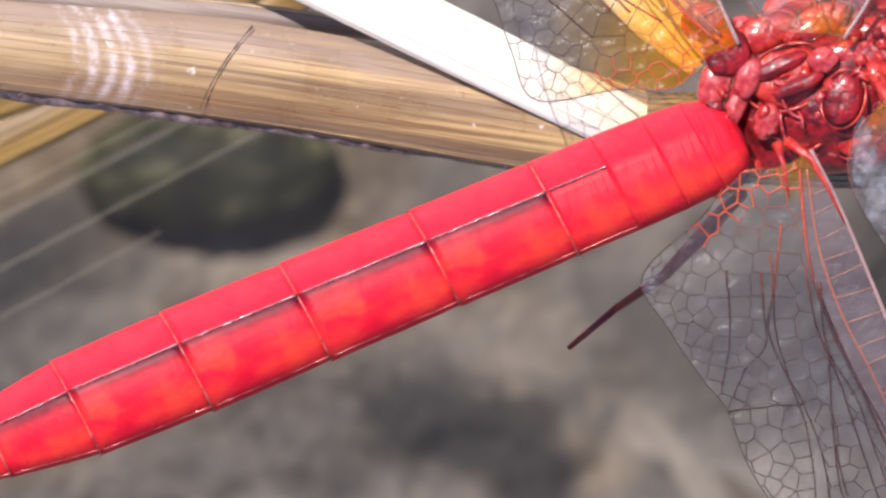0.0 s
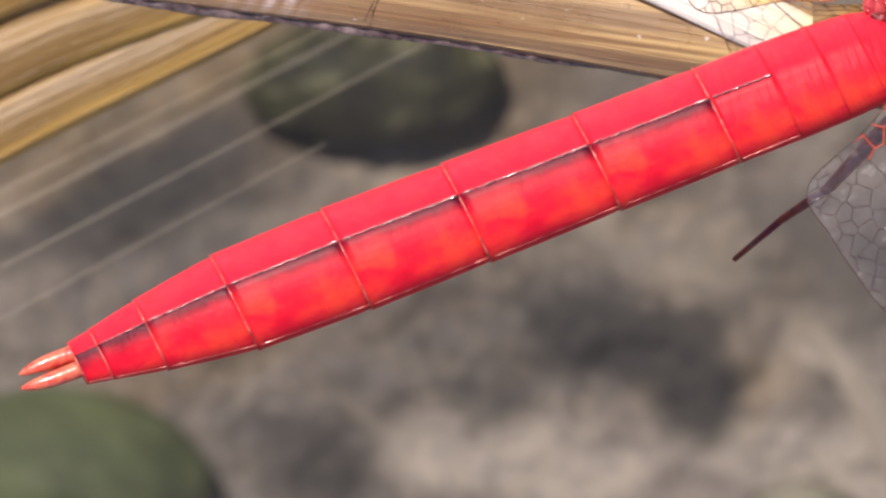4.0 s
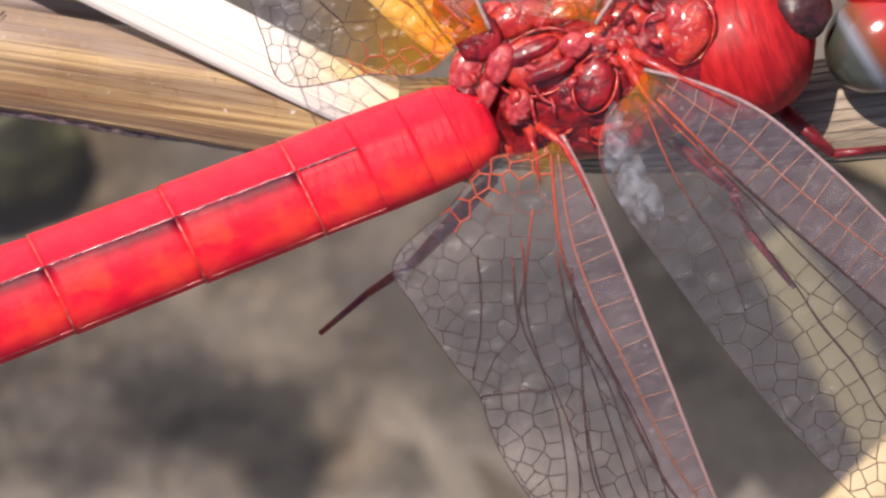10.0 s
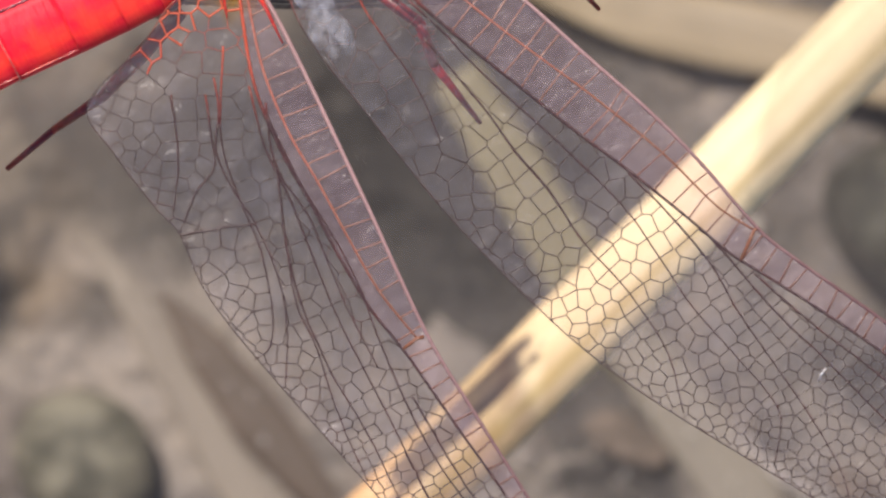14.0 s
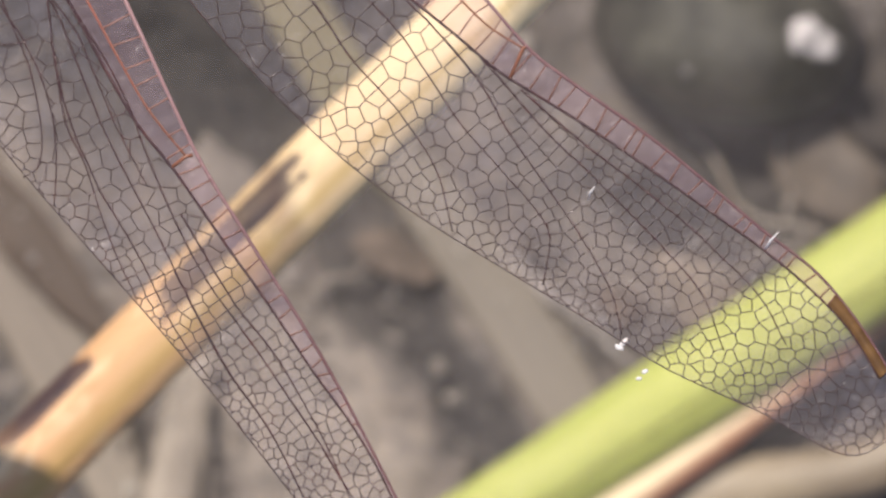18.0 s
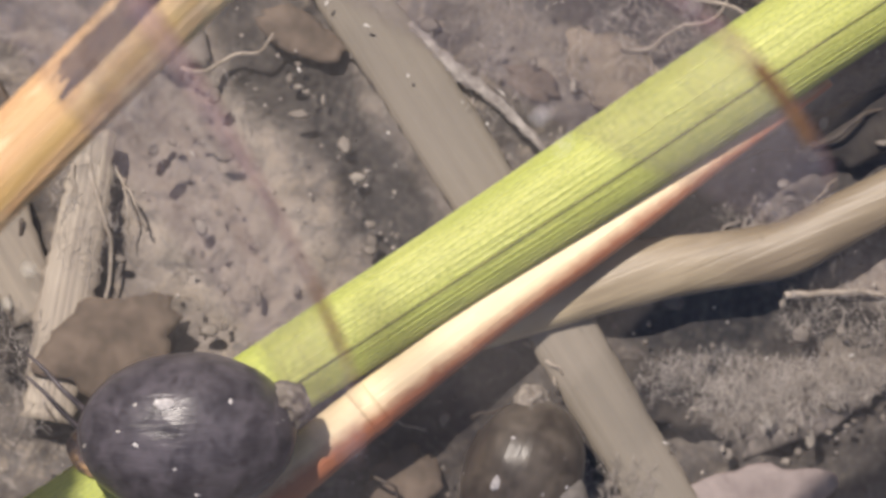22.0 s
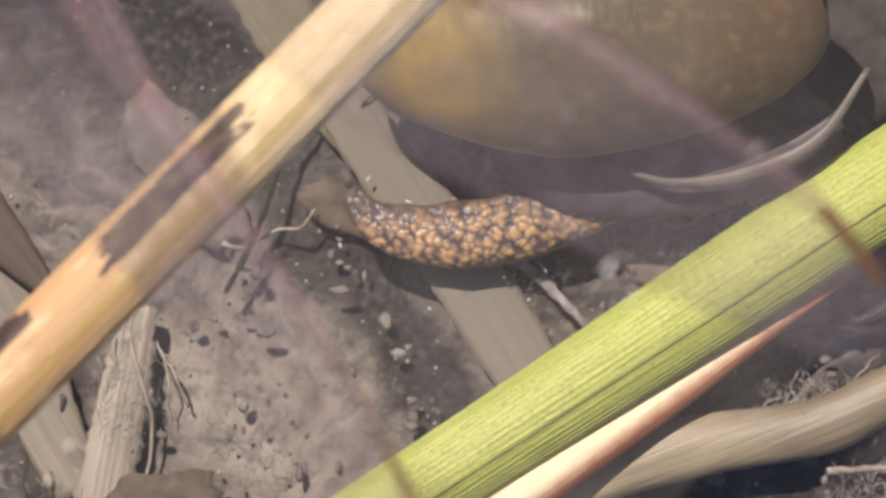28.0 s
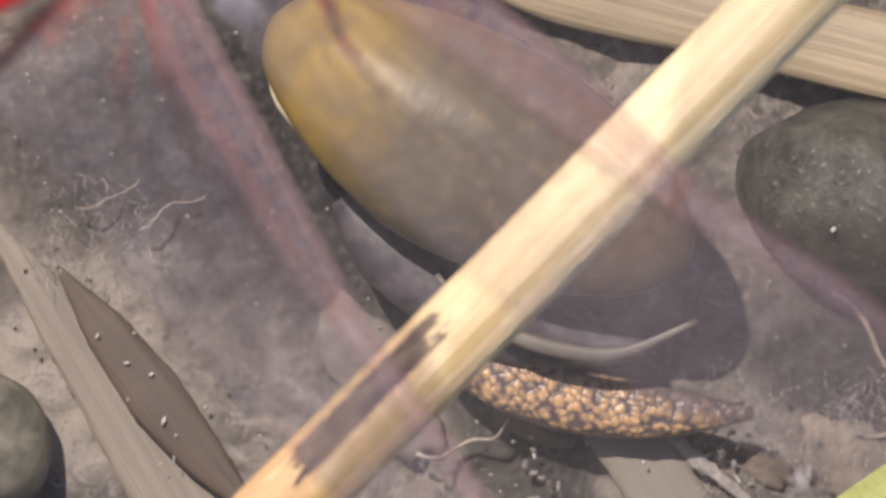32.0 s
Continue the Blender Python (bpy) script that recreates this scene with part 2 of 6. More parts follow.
def tube(bm, pts, radii, seg=8, flat=1.0, caps=True, up=(0, 0, 1)):
    """A round (or flattened) tube along pts."""
    pts = [Vector(p) for p in pts]
    rings = []
    upv = Vector(up)
    for i, p in enumerate(pts):
        d = (pts[min(i + 1, len(pts) - 1)] - pts[max(i - 1, 0)]).normalized()
        side = d.cross(upv)
        if side.length < 1e-6:
            side = d.orthogonal()
        side.normalize()
        nrm = side.cross(d)
        r = radii[i] if hasattr(radii, "__len__") else radii
        rings.append([bm.verts.new(p + side * (math.cos(2 * math.pi * k / seg) * r) + nrm * (math.sin(2 * math.pi * k / seg) * r * flat)) for k in range(seg)])
    for a, b in zip(rings, rings[1:]):
        for k in range(seg):
            bm.faces.new((a[k], a[(k + 1) % seg], b[(k + 1) % seg], b[k]))
    if caps:
        bm.faces.new(rings[0][::-1])
        bm.faces.new(rings[-1])
    return bm


def ribbon(bm, pts, widths, thick, arch=0.15, seg=12, twist=None, rag=0.0, rng=None):
    """A blade: an arched strip with thickness along pts."""
    pts = [Vector(p) for p in pts]
    top, bot = [], []
    for i, p in enumerate(pts):
        d = (pts[min(i + 1, len(pts) - 1)] - pts[max(i - 1, 0)]).normalized()
        side = d.cross(Vector((0, 0, 1))).normalized()
        if twist is not None:
            side = Matrix.Rotation(twist[i], 3, d) @ side
        nrm = side.cross(d).normalized()
        w = widths[i] if hasattr(widths, "__len__") else widths
        rowt, rowb = [], []
        for k in range(seg + 1):
            x = 2.0 * k / seg - 1
            e = w * 0.5 * (1 + (rag * rng.uniform(-1, 1) if rng and k in (0, seg) else 0))
            h = arch * w * (1 - x * x)
            th = thick * (1 - 0.75 * x ** 4)
            rowt.append(bm.verts.new(p + side * (x * e) + nrm * (h + th * 0.5)))
            rowb.append(bm.verts.new(p + side * (x * e) + nrm * (h - th * 0.5)))
        top.append(rowt)
        bot.append(rowb)
    for i in range(len(pts) - 1):
        for k in range(seg):
            bm.faces.new((top[i][k], top[i][k + 1], top[i + 1][k + 1], top[i + 1][k]))
            bm.faces.new((bot[i][k], bot[i + 1][k], bot[i + 1][k + 1], bot[i][k + 1]))
        bm.faces.new((top[i][0], top[i + 1][0], bot[i + 1][0], bot[i][0]))
        bm.faces.new((top[i][seg], bot[i][seg], bot[i + 1][seg], top[i + 1][seg]))
    for j in (0, -1):
        for k in range(seg):
            bm.faces.new((top[j][k], bot[j][k], bot[j][k + 1], top[j][k + 1]))
    return bm


def blob(bm, rx, ry, rz, lump=0.1, size=1.0, seed=0, nu=40, nv=24, power=1.0):
    """A lumpy ovoid about the origin."""
    off = Vector((seed * 7.1, seed * 3.3, seed * 5.7))
    rows = []
    for j in range(nv + 1):
        th = math.pi * j / nv
        row = []
        for i in range(nu):
            ph = 2 * math.pi * i / nu
            d = Vector((math.sin(th) * math.cos(ph), math.sin(th) * math.sin(ph), math.cos(th)))
            k = 1 + lump * noise.fractal(d * size + off, 1.0, 2.0, 4)
            e = Vector([math.copysign(abs(c) ** power, c) for c in d])
            row.append(bm.verts.new((e.x * rx * k, e.y * ry * k, e.z * rz * k)))
            if j in (0, nv):
                break
        rows.append(row)
    for j in range(nv):
        a, b = rows[j], rows[j + 1]
        for i in range(nu):
            k = (i + 1) % nu
            if j == 0:
                bm.faces.new((a[0], b[i], b[k]))
            elif j == nv - 1:
                bm.faces.new((a[i], b[0], a[k]))
            else:
                bm.faces.new((a[i], b[i], b[k], a[k]))
    return bm


def line_frame(p, q):
    """Pose at p with x towards q, z up."""
    d = (Vector(q) - Vector(p)).normalized()
    y = Vector((0, 0, 1)).cross(d).normalized()
    z = d.cross(y)
    m = Matrix((d, y, z)).transposed().to_4x4()
    m.translation = p
    return m


def local(m, pts):
    inv = m.inverted()
    return [inv @ Vector(p) for p in pts]


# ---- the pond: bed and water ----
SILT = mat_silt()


def pond_bed():
    core_x = np.linspace(-0.042, 0.042, 381)
    core_y = np.linspace(-0.026, 0.026, 251)
    far = np.array([0.055, 0.09, 0.2, 0.6, 2, 8, 40, 200.0])
    xs = np.concatenate([-far[::-1], core_x, far])
    ys = np.concatenate([-far[::-1], core_y, far])
    verts = []
    for y in ys:
        for x in xs:
            p = Vector((x, y, 0.0))
            if abs(x) < 0.0425 and abs(y) < 0.0265:
                z = 0.0005 * noise.fractal(p * 150, 1.0, 2.0, 3) + 0.00040 * noise.fractal(p * 640 + Vector((3, 1, 0)), 0.75, 2.1, 5)
            else:
                z = 0.0006 * noise.noise(p * 60)
            verts.append((x, y, z))
    nx = len(xs)
    faces = [(j * nx + i, j * nx + i + 1, (j + 1) * nx + i + 1, (j + 1) * nx + i) for j in range(len(ys) - 1) for i in range(nx - 1)]
    me = bpy.data.meshes.new("ground")
    me.from_pydata(verts, [], faces)
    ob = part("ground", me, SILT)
    tagged(ob, "grey-brown silty pond bed under shallow water", "ground", kind="structure")


pond_bed()


def water_sheet():
    a = Mat("pond_water", rough=0.03)
    gl = a.node("ShaderNodeBsdfGlossy", Roughness=0.02)
    tr = a.node("ShaderNodeBsdfTransparent")
    tr.inputs[0].default_value = (0.95, 0.96, 0.95, 1)
    fr = a.node("ShaderNodeFresnel", IOR=1.33)
    mx = a.t.nodes.new("ShaderNodeMixShader")
    rip = a.noise(14 * MM, 2, 0.4)
    bp = a.node("ShaderNodeBump", Strength=0.15, Distance=0.3 * MM)
    a.link(rip, bp.inputs["Height"])
    a.link(bp.outputs[0], gl.inputs["Normal"])
    # a thin diffuse share paints a milky haze over the bed
    di = a.node("ShaderNodeBsdfDiffuse")
    di.inputs[0].default_value = (0.46, 0.41, 0.37, 1)
    film = a.t.nodes.new("ShaderNodeMixShader")
    # the added haze is strongest round one place and weaker farther out
    far = a.t.nodes.new("ShaderNodeVectorMath")
    far.operation = "DISTANCE"
    a.link(a.tc.outputs["Object"], far.inputs[0])
    far.inputs[1].default_value = (at(1750, 0).x, at(0, 1100).y, 0)
    haze_near = a.span(far.outputs["Value"], 8 * MM, 22 * MM, 1.25, 0.4)
    a.link(a.math("MULTIPLY", haze_near, a.span(a.noise(7 * MM, 4, 0.55, 0.3), 0.3, 0.7, 0.02, 0.08)), film.inputs[0])
    a.link(tr.outputs[0], film.inputs[1])
    a.link(di.outputs[0], film.inputs[2])
    a.link(fr.outputs[0], mx.inputs[0])
    a.link(film.outputs[0], mx.inputs[1])
    a.link(gl.outputs[0], mx.inputs[2])
    a.link(mx.outputs[0], a.out.inputs[0])
    bm = bmesh.new()
    bmesh.ops.create_grid(bm, x_segments=8, y_segments=8, size=150.0)
    ob = part("water", bm, a.m)
    ob.location.z = WATER_Z
    ob.visible_shadow = False
    tagged(ob, "clear shallow pond water surface", "water", kind="structure")


WATER_Z = 0.0130
water_sheet()


# ---- stems, blades and stones ----
def stalk(name, label, category, pts, widths, material, z0, z1, flat=0.8, seg=20, n=60, rings=(), group="", base=None, ribs=0, rib_mat=None, rib_w=0.013, groove=None):
    """A reed stalk: thing with a culm mesh and node rings, in its own frame along x."""
    c = catmull([(u, v, z0 + (z1 - z0) * i / (len(pts) - 1)) for i, (u, v) in enumerate(pts)], n)
    w = np.interp(np.linspace(0, 1, n), np.linspace(0, 1, len(widths)), widths)
    world_pts = [(base or at)(u, v, z) for u, v, z in c]
    w = w * np.array([spread(p.z) for p in world_pts])
    m = line_frame(world_pts[0], world_pts[-1])
    root = thing(name, label, category, m, group)
    loc = local(m, world_pts)
    rng = random.Random(len(label))
    for k in range(ribs):
        ph = math.pi * (k + 0.5) / ribs
        line = []
        for i, p in enumerate(loc):
            d = (loc[min(i + 1, n - 1)] - loc[max(i - 1, 0)]).normalized()
            side = d.cross(Vector((0, 0, 1))).normalized()
            r = w[i] * UNIT * 0.5
            line.append(p + side * (math.cos(ph) * r) + side.cross(d) * (math.sin(ph) * r * flat))
        bm = bmesh.new()
        tube(bm, line, [w[0] * rib_w * UNIT * rng.uniform(0.7, 1.2) for _ in line], 5)
        part("rib", bm, rib_mat or material, root)
    if groove is not None:
        line = []
        for i, p in enumerate(loc):
            d = (loc[min(i + 1, n - 1)] - loc[max(i - 1, 0)]).normalized()
            side = d.cross(Vector((0, 0, 1))).normalized()
            r = w[i] * UNIT * 0.5
            line.append(p + side * (groove * r) + side.cross(d) * (math.sqrt(1 - groove ** 2) * r * flat))
        bm = bmesh.new()
        tube(bm, line, w[0] * 0.017 * UNIT, 6)
        part("groove", bm, mat_plain("groove", (0.085, 0.095, 0.015), (0.16, 0.15, 0.03), 0.9, 0.6), root, "darker groove along the stem")
    bm = bmesh.new()
    tube(bm, loc, [x * UNIT * 0.5 for x in w], seg, flat)
    part("culm", bm, material, root)
    for f, wide, ht in rings:
        i = int(f * (n - 1))
        bm = bmesh.new()
        d = (loc[min(i + 1, n - 1)] - loc[i - 1]).normalized()
        r = w[i] * UNIT * 0.5
        tube(bm, [loc[i] - d * wide, loc[i] - d * wide * 0.4, loc[i] + d * wide * 0.4, loc[i] + d * wide], [r * 1.0, r * (1 + ht), r * (1 + ht), r * 1.0], seg, flat)
        part("node", bm, material, root)
    return root


def blade(name, label, category, pts, widths, material, z0, z1, thick=0.00012, arch=0.1, n=40, seg=12, twist=0.0, rag=0.0, seed=1, group="", ribs=(), rib_mat=None, rib_r=2.2, base=None):
    """A leaf blade: thing with a lamina, and ribs at given places across it."""
    c = catmull([(u, v, z0 + (z1 - z0) * i / (len(pts) - 1)) for i, (u, v) in enumerate(pts)], n)
    w = np.interp(np.linspace(0, 1, n), np.linspace(0, 1, len(widths)), widths)
    world_pts = [(base or at)(u, v, z) for u, v, z in c]
    w = w * np.array([spread(p.z) for p in world_pts])
    m = line_frame(world_pts[0], world_pts[-1])
    root = thing(name, label, category, m, group)
    loc = local(m, world_pts)
    rng = random.Random(seed)
    bm = bmesh.new()
    ribbon(bm, loc, [x * UNIT for x in w], thick, arch, seg, [twist] * n, rag, rng)
    part("lamina", bm, material, root)
    for x in ribs:
        bm = bmesh.new()
        line = []
        for i, p in enumerate(loc):
            d = (loc[min(i + 1, n - 1)] - loc[max(i - 1, 0)]).normalized()
            side = Matrix.Rotation(twist, 3, d) @ d.cross(Vector((0, 0, 1))).normalized()
            nrm = side.cross(d).normalized()
            wd = w[i] * UNIT
            line.append(p + side * (x * wd * 0.5) + nrm * (arch * wd * (1 - x * x) + thick * 0.5 * (1 - 0.75 * x ** 4)))
        tube(bm, line, [rib_r * UNIT * rng.uniform(0.6, 1.2) for _ in line], 5)
        part("rib", bm, rib_mat or material, root)
    return root


REED_DRY = mat_reed("dry_reed", (0.56, 0.36, 0.14), (0.30, 0.16, 0.062), (0.085, 0.040, 0.022), 0.21, streak=0.42)
REED_DRY.rough(REED_DRY.span(REED_DRY.noise(1.2 * MM, 4), 0.3, 0.7, 0.22, 0.55))
REED_DRY.b.inputs["Coat Weight"].default_value = 0.5
REED_BACK = mat_reed("dry_reed_dull", (0.44, 0.265, 0.065), (0.26, 0.145, 0.036), (0.085, 0.045, 0.018), 0.30, streak=0.6)
REED_WHITE = mat_reed("bleached_reed", (0.92, 0.88, 0.80), (0.88, 0.82, 0.72), (0.6, 0.5, 0.38), 0.2, streak=0.25, spot=False)
STALK = mat_reed("tan_stalk", (0.62, 0.44, 0.23), (0.55, 0.36, 0.17), (0.36, 0.22, 0.09), 0.10, streak=0.45, spot=False)
GREEN = mat_reed("green_stem", (0.56, 0.58, 0.15), (0.45, 0.50, 0.085), (0.15, 0.20, 0.02), 0.09, streak=0.22, spot=False)
# shade on the stem's lower flank, put into the colour as dark olive
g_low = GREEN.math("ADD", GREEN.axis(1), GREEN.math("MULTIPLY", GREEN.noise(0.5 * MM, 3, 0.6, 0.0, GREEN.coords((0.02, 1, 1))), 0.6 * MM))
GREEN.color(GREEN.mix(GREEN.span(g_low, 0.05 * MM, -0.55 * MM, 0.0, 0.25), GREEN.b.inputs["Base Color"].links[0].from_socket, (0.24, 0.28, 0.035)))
GREEN_RIB = mat_plain("green_rib", (0.27, 0.33, 0.05), (0.38, 0.43, 0.09), 0.7, 0.4)
g_src = GREEN.b.inputs["Base Color"].links[0].from_socket
GREEN.color(GREEN.mix(GREEN.ramp(GREEN.noise(0.11 * MM, 4, 0.7, 0.0, GREEN.coords((0.75, 1, 1))), (0.48, (0, 0, 0)), (0.66, (0.60, 0.60, 0.60))), g_src, (0.17, 0.22, 0.03)))
SHEATH = mat_reed("sheath", (0.68, 0.49, 0.27), (0.60, 0.38, 0.18), (0.30, 0.12, 0.06), 0.12, spot=False)
SHEATH.color(SHEATH.mix(SHEATH.span(SHEATH.math("ADD", SHEATH.axis(1), SHEATH.math("MULTIPLY", SHEATH.noise(0.3 * MM, 4), 0.3 * MM)), 0.10 * MM, 0.55 * MM, 1.0, 0.0), SHEATH.mix(0.7, SHEATH.b.inputs["Base Color"].links[0].from_socket, (0.92, 0.80, 0.54)), (0.36, 0.13, 0.065)))
RHIZOME = mat_reed("cream_rhizome", (0.46, 0.385, 0.26), (0.30, 0.245, 0.165), (0.15, 0.11, 0.07), 0.3, streak=0.25)
rh_x = RHIZOME.math("ADD", RHIZOME.axis(0), RHIZOME.math("MULTIPLY", RHIZOME.noise(1.2 * MM, 4), 3.0 * MM))
RHIZOME.color(RHIZOME.mix(RHIZOME.span(rh_x, 7.0 * MM, 9.5 * MM, 0.0, 0.6), RHIZOME.mix(RHIZOME.span(rh_x, 5.0 * MM, 2.5 * MM, 0.0, 0.6), RHIZOME.b.inputs["Base Color"].links[0].from_socket, (0.60, 0.51, 0.34)), (0.155, 0.118, 0.085)))
ROOT = mat_reed("pale_rhizome", (0.40, 0.32, 0.21), (0.27, 0.215, 0.14), (0.13, 0.095, 0.06), 0.3, streak=0.45)
SUNK = mat_reed("sunken_blade", (0.225, 0.195, 0.155), (0.175, 0.152, 0.122), (0.115, 0.10, 0.082), 0.34, streak=0.16)
SUNK_DARK = mat_reed("rotten_leaf", (0.12, 0.085, 0.06), (0.085, 0.06, 0.042), (0.04, 0.03, 0.025), 0.25, streak=0.4)

def mat_perch():
    """Glossy brown leaf, smooth and frosted towards its tip, striped towards the stem."""
    a = mat_reed("perch_reed", (0.66, 0.47, 0.215), (0.46, 0.29, 0.12), (0.13, 0.066, 0.034), 0.27, streak=0.72)
    x, y = a.axis(0), a.axis(1)
    wet = a.noise(1.2 * MM, 4)
    soft = a.ramp(a.noise(2.2 * MM, 5, 0.6, 0.4, a.coords((0.3, 1, 1))), (0.34, (0.24, 0.142, 0.080)), (0.66, (0.43, 0.285, 0.150)))
    c = a.mix(a.span(x, 15 * MM, 23 * MM, 0.72, 0.0), a.b.inputs["Base Color"].links[0].from_socket, soft)
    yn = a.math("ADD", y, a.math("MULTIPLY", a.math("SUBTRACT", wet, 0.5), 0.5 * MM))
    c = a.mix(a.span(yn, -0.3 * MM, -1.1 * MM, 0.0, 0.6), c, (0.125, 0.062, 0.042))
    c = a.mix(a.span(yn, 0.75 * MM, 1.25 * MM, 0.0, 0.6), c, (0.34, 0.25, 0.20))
    # frosty arcs round the leaf
    xa = a.math("ADD", x, a.math("MULTIPLY", a.math("MULTIPLY", y, y), 320.0))
    band = a.math("MULTIPLY", a.span(xa, 16.5 * MM, 17.0 * MM), a.span(xa, 19.4 * MM, 18.4 * MM))
    arcs = a.math("ADD", 0.55, a.math("MULTIPLY", a.math("SINE", a.math("MULTIPLY", xa, 6.283 / (0.52 * MM))), 0.45))
    rub = a.ramp(a.noise(0.5 * MM, 4, 0.65), (0.36, (0, 0, 0)), (0.62, (1, 1, 1)))
    c = a.mix(a.math("MULTIPLY", a.math("MULTIPLY", band, arcs), a.math("MULTIPLY", rub, a.span(y, -1.1 * MM, -0.2 * MM, 0.15, 0.85))), c, (0.70, 0.60, 0.60))
    c = a.mix(a.ramp(a.noise(0.42 * MM, 3, 0.5), (0.70, (0, 0, 0)), (0.75, (0.8, 0.8, 0.8))), c, (0.72, 0.62, 0.56))
    a.color(c)
    a.rough(a.span(wet, 0.3, 0.7, 0.18, 0.5))
    a.b.inputs["Coat Weight"].default_value = 0.6
    return a.m


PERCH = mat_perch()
CULM = mat_reed("grey_culm", (0.48, 0.38, 0.27), (0.34, 0.255, 0.175), (0.11, 0.075, 0.055), 0.17, streak=0.5)
CULM_RIB = mat_plain("culm_rib", (0.12, 0.08, 0.06), (0.26, 0.19, 0.13), 0.6, 0.4)
# perch: dry reed leaf, to the left a folded blade, to the right a rounded culm
RIB_PALE = mat_plain("pale_rib", (0.40, 0.27, 0.14), (0.55, 0.40, 0.22), 0.8, 0.4)
rr = [-0.92, -0.7, -0.55, -0.34, -0.16, 0.02, 0.2, 0.43, 0.6, 0.8, 0.93]
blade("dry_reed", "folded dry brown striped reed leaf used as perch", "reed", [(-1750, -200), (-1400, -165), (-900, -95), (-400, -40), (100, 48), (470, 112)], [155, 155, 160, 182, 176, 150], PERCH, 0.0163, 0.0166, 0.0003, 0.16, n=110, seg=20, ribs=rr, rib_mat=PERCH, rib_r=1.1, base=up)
blade("dry_reed", "far length of a dry brown reed leaf", "reed", [(-5200, 500), (-3600, -180), (-2400, -255), (-1760, -201)], [100, 130, 150, 155], REED_DRY.m, 0.0150, 0.0161, 0.0003, 0.16, n=40, base=up)


def reed_marks():
    """Dark folded lower edge and a crease on the perch leaf."""
    root = thing("reed_sheath", "dark brown wet folded edge of the dry reed", "reed", Matrix.Translation(up(-400, 40, 0.0160)))
    inv = root.matrix_world.inverted()
    rng = random.Random(11)
    edge = catmull([(-1750, -118), (-1400, -84), (-900, -13), (-400, 53), (100, 128), (330, 158)], 120)
    bm = bmesh.new()
    tube(bm, [inv @ up(u, v, 0.0163 + 0.0001 * rng.uniform(-1, 1)) for u, v in edge], [(10 + 2.0 * math.sin(k * 0.37) + rng.uniform(-1.5, 1.5)) * UNIT for k in range(120)], 12, 0.7)
    a = Mat("dark_fold", rough=0.10, spec=0.7, coat=1.0)
    a.color(a.ramp(a.noise(0.7 * MM, 4), (0.40, (0.050, 0.028, 0.026)), (0.70, (0.26, 0.19, 0.18))))
    a.bump(a.noise(0.20 * MM, 4, 0.7), 0.10 * MM, 1.0)
    part("fold", bm, a.m, root, "glossy dark folded edge")
    dark = mat_plain("crease", (0.05, 0.026, 0.018), (0.11, 0.06, 0.04), 0.4, 0.5)
    for u0, lean, r, mt in ((-455, 56, 2.2, dark),):
        bm = bmesh.new()
        p = []
        for t in np.linspace(-0.85, 0.80, 18):
            vc = np.interp(u0, [-1400, -900, -400, 100], [-165, -95, -40, 48])
            w = np.interp(u0, [-1400, -900, -400, 100], [155, 160, 182, 176])
            p.append(inv @ up(u0 - lean * t + 14 * t * t, vc + w * 0.5 * t, 0.01658 + (0.16 * w * (1 - t * t)) * UNIT + 0.00020))
        tube(bm, p, [r * UNIT * rng.uniform(0.25, 1.0) for _ in p], 6, 0.5)
        part("band", bm, mt, root)


reed_marks()
blade("dry_reed", "greyish upper fold of a dry reed leaf", "reed", [(-1500, -262), (-900, -178), (-400, -142), (20, -78), (330, 10)], [80, 78, 56, 34, 18], mat_reed("grey_fold", (0.32, 0.245, 0.20), (0.20, 0.145, 0.13), (0.12, 0.08, 0.072), 0.3, streak=0.3).m, 0.0150, 0.0158, 0.0002, 0.3, n=50, twist=0.5, ribs=(-0.9,), rib_mat=RIB_PALE, rib_r=3.0, base=up)
culm = stalk("reed_culm", "dry grey-brown ribbed reed culm beneath the insect", "reed", [(300, 70), (700, 80), (1100, 50), (1600, -10), (2400, -110), (6200, -1400)], [150, 205, 228, 240, 240, 260], CULM.m, 0.0170, 0.0170, 0.7, n=70, base=up, ribs=15, rib_mat=CULM_RIB, rib_w=0.010)
blade("bleached_reed", "sun-bleached white reed blade", "reed", [(-620, -380), (-189, -169), (116, -19), (330, 86)], [118, 118, 112, 95], REED_WHITE.m, 0.0175, 0.0172, 0.0002, 0.12, n=30, ribs=(-0.6, 0.0, 0.5), rib_mat=REED_WHITE.m, base=up)
blade("bleached_reed", "short sun-bleached reed blade behind the wing root", "reed", [(180, -330), (260, -235), (340, -140), (410, -60)], [150, 150, 130, 80], REED_WHITE.m, 0.0176, 0.0176, 0.0002, 0.10, n=30, ribs=(-0.5, 0.1, 0.5), rib_mat=REED_WHITE.m, base=up)
# yellow striped blades behind, lower left of the perch
for k, (dv, wd, zz) in enumerate(((0, 135, -0.0120), (-125, 145, -0.0117), (-260, 150, -0.0113))):
    blade("dry_reed", "yellow-brown striped dry reed blade behind the perch", "reed", [(-2600, 980 + dv), (-1700, 510 + dv), (-1136, 215 + dv), (-700, 10 + dv * 0.6), (-300, -190 + dv * 0.5)], [wd, wd, wd, wd * 0.75, wd * 0.5], REED_BACK.m, zz, zz, 0.0002, 0.14, group="dry reed blades", ribs=(-0.75, -0.45, -0.15, 0.15, 0.45, 0.75), rib_mat=REED_BACK.m, rib_r=2.6, base=up)
STRAW = Mat("straw_fibre", 0.4).color((0.46, 0.39, 0.29))
STRAW.see_through(0.93)
